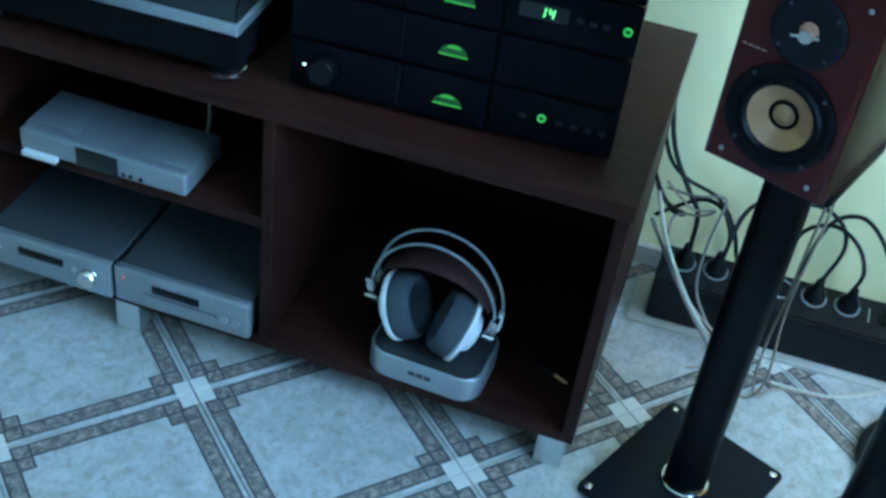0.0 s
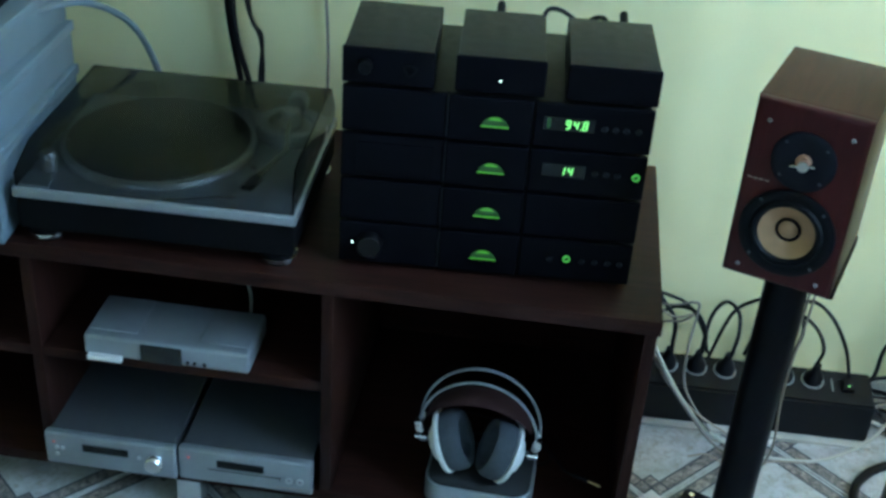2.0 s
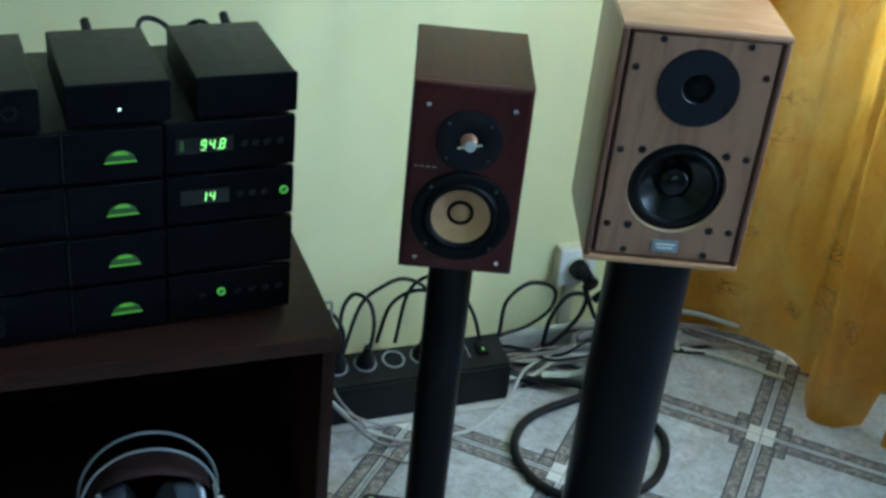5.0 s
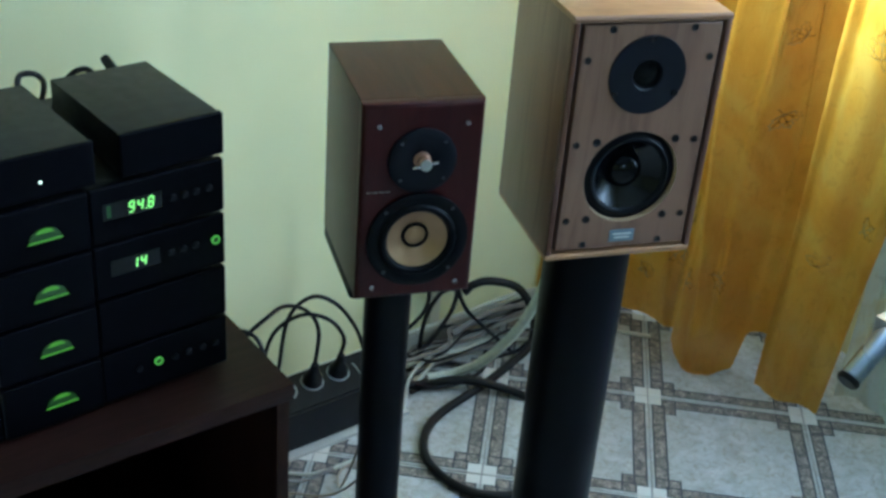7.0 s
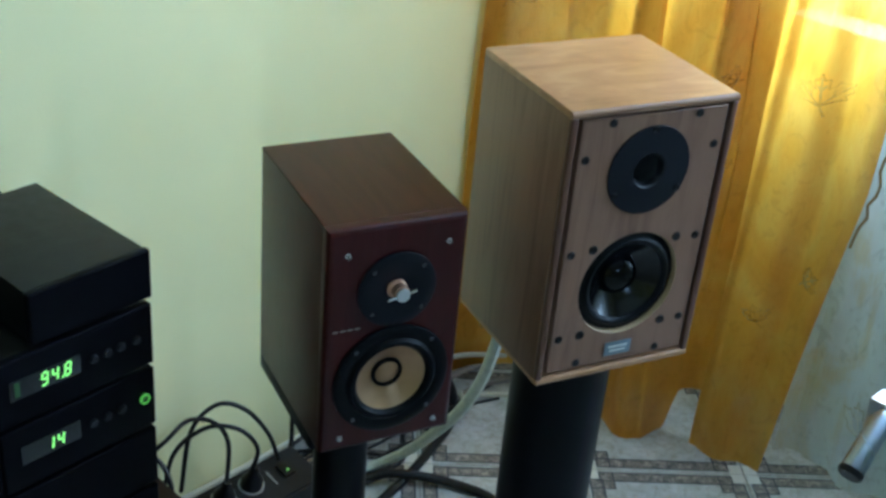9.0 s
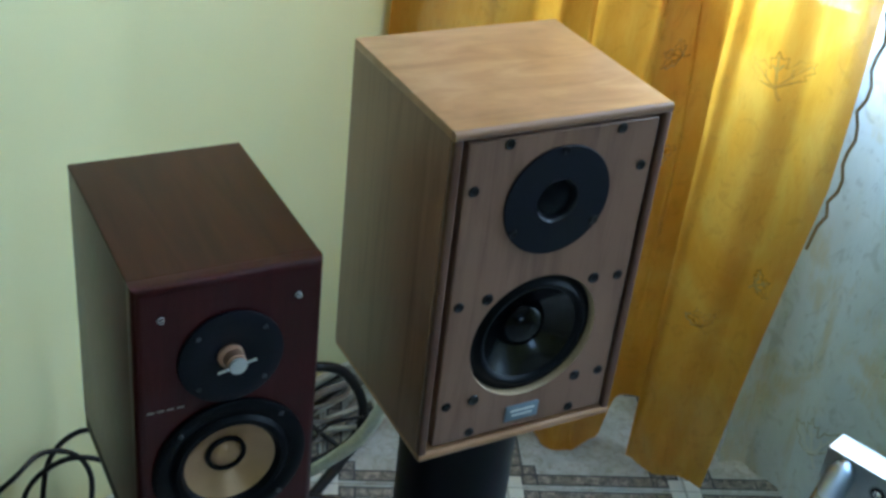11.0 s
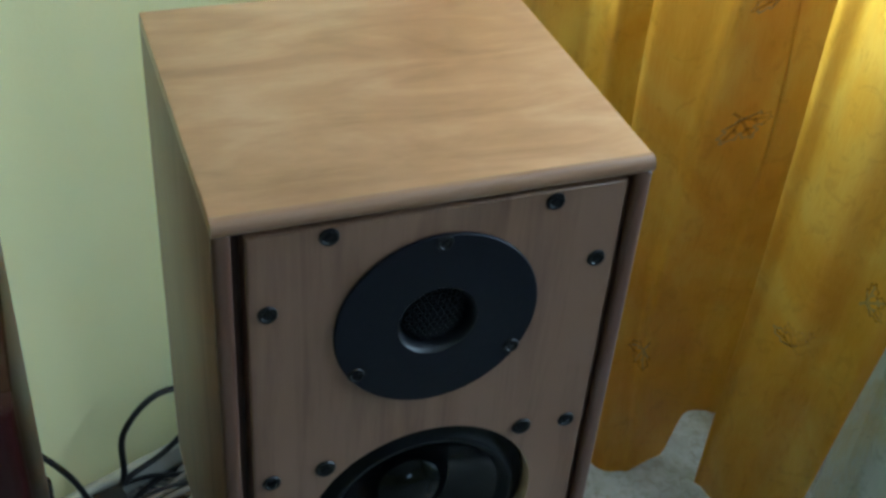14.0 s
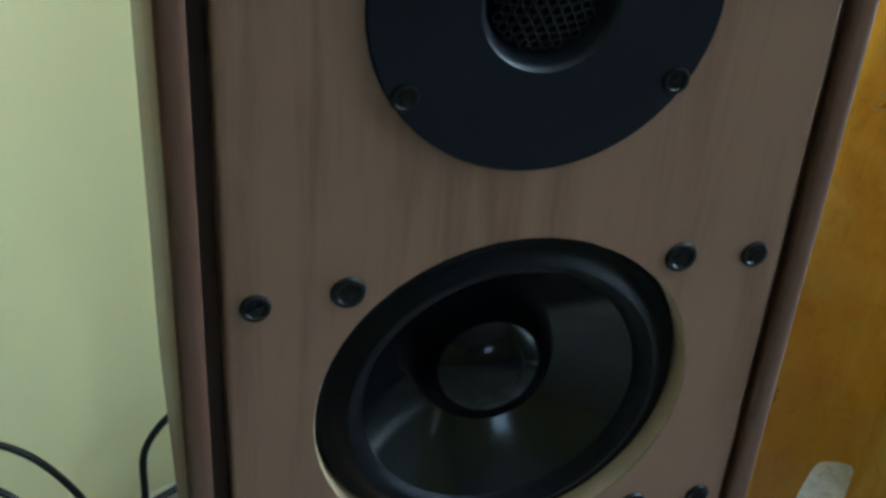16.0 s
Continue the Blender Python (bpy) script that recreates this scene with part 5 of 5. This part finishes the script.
part("led", moved(lathe([(0, 0.0016), (0.0017, 0.001), (0.0017, 0)], 12), pose(0.383, 0.040, 0.0868, TILT_DEG, 0, 0)), M["digit"], sw)
part("switch_mark", moved(box(-0.0012, 0.0012, -0.015, 0.015, 0.0002, 0.0012), pose(0.353, 0.045, 0.0817, TILT_DEG, 0, 0)), M["silver_dull"], ps)


def plug(x, name="mains_plug"):
    t = thing(name, pose(SPX + x, SPY + TOPY, SPZ + 0.0845, TILT_DEG, 0, 0), "black mains plug pushed into the power strip", "plug", "plugs in the power strip")
    part("body", lathe([(0, 0), (0.0178, 0), (0.0178, 0.012), (0.0125, 0.020), (0.0085, 0.030), (0.0068, 0.044), (0, 0.045)], 24), M["black"], t)
    return t


for x in (SX[0], SX[1], SX[2], SX[4], SX[5]):
    plug(x)

def lead(pts, r, dx=-0.019, dy=0.004, dz=0.022):
    pts = [(x + dx, y + dy * min(1.0, (z + dz) / 0.08), z + dz) for x, y, z in pts]
    solo("mains_lead", tube(pts, r, 10, 8), M["cable"], pose(0, 0, 0), "black mains lead looping beside the power strip", "cable", "leads round the power strip")


lead([(0.738, -0.05, 0.46), (0.742, -0.05, 0.36), (0.765, -0.065, 0.27), (0.805, -0.095, 0.215), (0.831, -0.118, 0.185), (0.835, -0.124, 0.122)], 0.0042)
lead([(0.892, -0.125, 0.122), (0.890, -0.132, 0.172), (0.868, -0.120, 0.208), (0.835, -0.100, 0.205), (0.800, -0.075, 0.165), (0.765, -0.055, 0.12)], 0.0038)
lead([(0.892, -0.110, 0.110), (0.905, -0.075, 0.175), (0.928, -0.070, 0.207), (0.950, -0.095, 0.202), (0.952, -0.122, 0.172), (0.947, -0.125, 0.122)], 0.0038)
lead([(0.912, -0.045, 0.0), (0.925, -0.052, 0.085), (0.945, -0.065, 0.180), (0.975, -0.085, 0.226), (1.02, -0.075, 0.232), (1.06, -0.085, 0.214), (1.072, -0.105, 0.180), (1.053, -0.125, 0.122)], 0.0037)
lead([(1.106, -0.125, 0.122), (1.110, -0.130, 0.166), (1.090, -0.110, 0.200), (1.050, -0.08, 0.206), (1.01, -0.05, 0.16), (0.99, -0.04, 0.07)], 0.0037)
lead([(1.180, -0.10, 0.088), (1.160, -0.095, 0.150), (1.125, -0.08, 0.205), (1.085, -0.06, 0.222), (1.045, -0.045, 0.18), (1.03, -0.035, 0.06)], 0.0037)
lead([(0.74, -0.06, 0.30), (0.765, -0.06, 0.24), (0.80, -0.06, 0.21), (0.86, -0.05, 0.18), (0.90, -0.04, 0.12), (0.92, -0.035, 0.06)], 0.0036)
lead([(0.742, -0.10, 0.24), (0.775, -0.11, 0.19), (0.81, -0.09, 0.16), (0.79, -0.06, 0.14), (0.755, -0.055, 0.18)], 0.0038)
# small loops on the tiles beyond the strip
lead([(1.215, -0.075, 0.045), (1.245, -0.075, 0.012), (1.268, -0.108, 0.010), (1.318, -0.124, 0.010), (1.350, -0.150, 0.010), (1.410, -0.150, 0.010), (1.46, -0.10, 0.010)], 0.0037, 0, 0, 0)
lead([(1.215, -0.085, 0.050), (1.250, -0.060, 0.014), (1.310, -0.080, 0.010), (1.367, -0.094, 0.010), (1.390, -0.130, 0.010), (1.350, -0.165, 0.016), (1.290, -0.150, 0.016), (1.262, -0.115, 0.018), (1.290, -0.085, 0.018)], 0.0034, 0, 0, 0)
# upright loop beyond the strip
lead([(1.190, -0.075, 0.075), (1.219, -0.06, 0.090), (1.226, -0.06, 0.164), (1.272, -0.06, 0.201), (1.327, -0.06, 0.181), (1.326, -0.06, 0.133), (1.279, -0.06, 0.099), (1.225, -0.06, 0.086), (1.205, -0.06, 0.070)], 0.0040, 0, 0, 0)


def cable(pts, r, mat, lab):
    solo("cable", tube(pts, r, 10, 8), M[mat], pose(0, 0, 0), lab, "cable", "cables on the floor")


cable([(0.742, -0.17, 0.27), (0.775, -0.185, 0.19), (0.833, -0.204, 0.10), (0.885, -0.200, 0.035), (0.930, -0.210, 0.008), (0.980, -0.234, 0.005), (1.085, -0.234, 0.005), (1.150, -0.205, 0.006), (1.205, -0.165, 0.010), (1.27, -0.105, 0.030), (1.366, -0.086, 0.050), (1.50, -0.06, 0.03), (1.66, -0.05, 0.02)], 0.0034, "white_cable", "white cable lying along the floor by the wall")
cable([(0.742, -0.16, 0.21), (0.79, -0.19, 0.15), (0.85, -0.22, 0.08), (0.92, -0.235, 0.012), (1.0, -0.24, 0.008)], 0.0035, "grey_cable", "brownish grey thin cable hanging to the floor")
cable([(0.75, -0.12, 0.26), (0.80, -0.15, 0.24), (0.835, -0.16, 0.255), (0.82, -0.14, 0.225), (0.775, -0.13, 0.20), (0.79, -0.18, 0.14), (0.86, -0.20, 0.07), (0.93, -0.21, 0.03)], 0.0022, "beige_cable", "thin beige cable looping beside the cabinet")
cable([(0.945, -0.455, 0.62), (0.952, -0.43, 0.50), (0.951, -0.42, 0.40), (0.950, -0.415, 0.31), (0.948, -0.40, 0.225), (0.955, -0.36, 0.12), (0.975, -0.30, 0.02), (1.01, -0.25, 0.006), (1.08, -0.24, 0.006)], 0.0021, "beige_cable", "thin beige cable hanging behind the speaker stand")
cable([(0.952, -0.452, 0.62), (0.960, -0.43, 0.48), (0.955, -0.42, 0.35), (0.956, -0.415, 0.27), (0.966, -0.40, 0.165), (0.965, -0.35, 0.07), (0.95, -0.29, 0.006), (0.90, -0.25, 0.006), (0.86, -0.26, 0.006)], 0.0020, "beige_cable", "thin beige cable hanging behind the speaker stand")
cable([(0.752, -0.10, 0.235), (0.80, -0.12, 0.245), (0.84, -0.13, 0.262), (0.85, -0.12, 0.24), (0.84, -0.15, 0.17), (0.845, -0.18, 0.10), (0.90, -0.21, 0.03)], 0.0024, "grey_cable", "thin grey twin cable looping beside the cabinet")
cable([(1.00, -0.03, 0.060), (1.20, -0.03, 0.062), (1.40, -0.028, 0.062), (1.65, -0.026, 0.058), (1.80, -0.06, 0.02)], 0.0055, "white_cable", "white cable along the skirting")
cable([(1.22, -0.05, 0.008), (1.40, -0.065, 0.010), (1.55, -0.07, 0.012), (1.68, -0.12, 0.010), (1.80, -0.24, 0.008)], 0.0045, "white_cable", "white cable on the floor near the curtain")
cable([(1.20, -0.09, 0.008), (1.38, -0.085, 0.014), (1.52, -0.10, 0.012), (1.66, -0.09, 0.016), (1.76, -0.12, 0.012)], 0.0050, "grey_cable", "brown-grey cable on the floor near the curtain")
cable([(1.25, -0.13, 0.006), (1.40, -0.12, 0.010), (1.52, -0.13, 0.008), (1.60, -0.10, 0.010), (1.72, -0.10, 0.010)], 0.0038, "cable", "dark cable on the floor near the curtain")
cable([(1.40, -0.06, 0.05), (1.50, -0.06, 0.07), (1.60, -0.06, 0.055), (1.70, -0.055, 0.03), (1.74, -0.06, 0.02)], 0.0060, "grey_cable", "brown-grey cable bundle by the skirting")
tangle = random.Random(23)
for n, (mat, colour) in enumerate((("cable", "black"), ("grey_cable", "brown-grey"), ("white_cable", "white"), ("cable", "black"), ("beige_cable", "beige"), ("grey_cable", "brown-grey"), ("cable", "black"), ("grey_cable", "brown-grey"), ("cable", "black"))):
    # loose runs that wander and cross along the skirting from the power strip to the curtain
    y0, z0 = tangle.uniform(-0.130, -0.030), 0.012 + 0.005 * n
    slope = tangle.uniform(-0.012, 0.012)
    pts = [(1.19 + 0.075 * k + tangle.uniform(-0.02, 0.02), min(-0.022, y0 + slope * k + tangle.uniform(-0.032, 0.032)), max(0.006, z0 + tangle.uniform(-0.010, 0.016))) for k in range(7)]
    cable(pts, tangle.uniform(0.0024, 0.0046), mat, colour + " cable in the tangle along the wall")
cable([(1.20, -0.555, 0.73), (1.245, -0.49, 0.62), (1.285, -0.43, 0.48), (1.312, -0.385, 0.36), (1.338, -0.325, 0.25), (1.365, -0.245, 0.14), (1.375, -0.180, 0.060), (1.350, -0.135, 0.018), (1.30, -0.115, 0.012)], 0.0095, "clear_cable", "thick pale translucent speaker cable hanging to the floor")
coil = [(1.424, -0.058, 0.140), (1.440, -0.066, 0.158), (1.475, -0.082, 0.164), (1.530, -0.105, 0.140), (1.560, -0.125, 0.075), (1.545, -0.140, 0.020), (1.48, -0.160, 0.0095), (1.385, -0.188, 0.0095), (1.24, -0.222, 0.0095), (1.168, -0.282, 0.0095),
        (1.150, -0.360, 0.0095), (1.178, -0.435, 0.0095), (1.262, -0.478, 0.0095), (1.372, -0.450, 0.0095), (1.448, -0.350, 0.0095), (1.425, -0.255, 0.012), (1.350, -0.178, 0.027), (1.280, -0.128, 0.012), (1.235, -0.108, 0.022), (1.208, -0.104, 0.042)]
solo("power_cable", tube(coil, 0.0085, 10, 10), M["cable"], pose(0, 0, 0), "thick black power cable coiled on the tiles", "cable", "cables on the floor")

SOX, SOZ = 1.390, 0.204
so = thing("wall_socket", pose(SOX, 0, SOZ), "cream surface-mounted wall socket", "wall socket")
part("back_box", box(-0.041, 0.041, -0.024, 0.0, -0.043, 0.043, 0.004, 3), M["cream"], so)
part("plate", box(-0.039, 0.039, -0.0285, -0.0242, -0.041, 0.041, 0.002, 3), M["frame_white"], so)
part("insert", moved(lathe([(0, 0.0022), (0.021, 0.0022), (0.024, 0.004), (0.026, 0.0035), (0.026, 0.0)], 32), pose(0, -0.0286, 0) @ FRONT), M["cream"], so)
solo("cable_trunking", box(SOX - 0.012, SOX + 0.012, -0.014, 0.0, 0.054, SOZ - 0.0432, 0.002), M["cream"], pose(0, 0, 0), "narrow cream cable trunking below the wall socket", "trunking")
pg = thing("mains_plug", pose(SOX, -0.0312, SOZ), "black angled mains plug in the wall socket", "plug")
part("body", moved(lathe([(0, 0), (0.0195, 0), (0.0195, 0.014), (0.0175, 0.022), (0.010, 0.026), (0, 0.027)], 30), FRONT), M["black"], pg)
grip = box(-0.0115, 0.0115, -0.034, -0.006, -0.040, 0.006, 0.006, 3)
part("grip", moved(grip, pose(0.006, 0, 0, 0, -32, 0)), M["black"], pg)
part("finger_tab", moved(box(-0.006, 0.006, -0.046, -0.024, -0.012, 0.010, 0.004, 3), pose(0.016, 0, -0.008, 0, -60, 0)), M["black"], pg)
part("strain_relief", tube([(0.010, -0.022, -0.030), (0.017, -0.024, -0.052), (0.026, -0.024, -0.072)], 0.0060, 6, 10), M["black"], pg)
solo("mains_lead", tube([(SOX + 0.026, -0.055, SOZ - 0.072), (SOX + 0.045, -0.058, 0.095), (SOX + 0.072, -0.064, 0.062), (SOX + 0.100, -0.085, 0.030), (SOX + 0.115, -0.13, 0.010)], 0.0042, 8, 8), M["cable"], pose(0, 0, 0), "black lead dropping from the wall plug to the floor", "cable", "leads round the power strip")
solo("mains_lead", tube([(1.33, -0.045, 0.02), (1.335, -0.05, 0.10), (1.365, -0.055, 0.155), (1.405, -0.055, 0.15), (1.402, -0.05, 0.10), (1.36, -0.05, 0.05), (1.31, -0.05, 0.02)], 0.0045, 10, 8), M["cable"], pose(0, 0, 0), "black lead in an upright loop by the wall", "cable", "leads round the power strip")

# ---------------------------------------------------------------- steel rack arm by the window
rk = thing("steel_rack", pose(1.460, -0.903, 0, 0, 0, -3), "steel rack with a drilled bar marked 6 and a chromed peg", "rack")
part("bar", box(-0.017, 0.017, -0.62, 0.0, 0.508, 0.552, 0.002), M["alu"], rk, "bright steel bar")
for y in (-0.066, -0.130, -0.194):
    part("hole_rim", moved(lathe([(0.0085, 0), (0.0085, 0.0010), (0.0105, 0.0010), (0.0105, 0)], 24, True), pose(-0.0172, y, 0.530, 0, -90, 0)), M["silver_dull"], rk)
    part("hole", moved(lathe([(0, 0.0004), (0.0085, 0.0004), (0.0085, 0), (0, 0)], 20), pose(-0.0172, y, 0.530, 0, -90, 0)), M["black"], rk)
    part("bolt", moved(lathe([(0, 0.0022), (0.003, 0.0020), (0.0045, 0.0010), (0.005, 0.0004)], 16), pose(-0.0172, y + 0.001, 0.528, 0, -90, 0)), M["chrome"], rk)
lettering("number_mark", "6", 0.018, M["ink"], rk, pose(0.0, -0.072, 0.5522, 0, 0, -90))
d0, d1 = Vector((-0.010, -0.024, 0.541)), Vector((-0.091, -0.031, 0.486))
ax = (d1 - d0)
mm = Matrix.Translation(d0) @ ax.to_track_quat("Z", "Y").to_matrix().to_4x4()
ln = ax.length
peg = part("peg", moved(lathe([(0, 0.0), (0.0095, 0.0), (0.0135, 0.010), (0.0155, 0.016), (0.0155, ln - 0.006), (0, ln - 0.006)], 32), mm), M["peg_steel"], rk, "blue-grey chromed peg")
part("end_cap", moved(lathe([(0.0150, ln - 0.006), (0.0165, ln - 0.005), (0.0165, ln), (0.0140, ln + 0.003), (0, ln + 0.003)], 32), mm), M["black"], peg, "black plastic cap")
part("upright", box(-0.020, 0.020, -0.66, -0.621, 0.012, 0.75, 0.003), M["alu"], rk)
part("foot", box(-0.20, 0.20, -0.665, -0.615, 0.0, 0.0118, 0.003), M["alu"], rk)

# ---------------------------------------------------------------- floor tiles, last
bm = bmesh.new()
hs, g0 = TILE / 2 - 0.0011, 0.0011
top = [bm.verts.new((x * (hs - g0), y * (hs - g0), 0)) for x, y in ((-1, -1), (1, -1), (1, 1), (-1, 1))]
mid = [bm.verts.new((x * hs, y * hs, -0.0012)) for x, y in ((-1, -1), (1, -1), (1, 1), (-1, 1))]
low = [bm.verts.new((x * hs, y * hs, -0.008)) for x, y in ((-1, -1), (1, -1), (1, 1), (-1, 1))]
bm.faces.new(top)
for a, b2 in ((top, mid), (mid, low)):
    for k in range(4):
        bm.faces.new((b2[k], b2[(k + 1) % 4], a[(k + 1) % 4], a[k]))
whole = bm.copy()
tile_mesh = mesh_of("tile", bm, M["tile"])
D = TILE * math.sqrt(2)
rng = random.Random(4)
LAY = pose(1.650, -0.380, 0, 0, 0, 0.87)
spots = [tuple((LAY @ Vector(((i - j) * D / 2, D / 2 + (i + j) * D / 2, 0)))[:2]) for i in range(-22, 12) for j in range(-16, 16)]
spots = sorted((math.hypot(x - 1.0, y + 0.8), x, y) for x, y in spots if X0 - 0.2 < x < X1 + 0.2 and Y0 - 0.2 < y < 0.2)
rest = bmesh.new()
EDGES = (((1, 0, 0), X1 + 0.004), ((-1, 0, 0), 0.004 - X0), ((0, 1, 0), 0.004), ((0, -1, 0), 0.004 - Y0))
for n, (far, x, y) in enumerate(spots):
    m = pose(x, y, rng.uniform(-0.0003, 0.0002), rng.uniform(-0.05, 0.05), rng.uniform(-0.05, 0.05), 45.87 + 90 * rng.randrange(4))
    me, cut = tile_mesh, None
    for normal, limit in EDGES:
        # tiles that meet a wall are cut along it
        if normal[0] * x + normal[1] * y + D / 2 + 0.004 > limit:
            cut = cut or whole.copy()
            inv = m.inverted()
            bmesh.ops.bisect_plane(cut, geom=list(cut.verts) + list(cut.edges) + list(cut.faces), plane_co=inv @ (Vector(normal) * limit), plane_no=inv.to_3x3() @ Vector(normal), clear_outer=True)
    if cut is not None:
        if not cut.faces:
            continue
        if n < 290:
            me = mesh_of("tile", cut, M["tile"])
    if n < 290:
        o = new("tile", me)
        o.parent, o.matrix_basis = floor, m
    else:
        merge(rest, moved(cut if cut is not None else whole.copy(), m))
if rest.faces:
    far_tiles = part("far_tiles", rest, M["tile"], floor)
    tagged(far_tiles, kind="stuff")
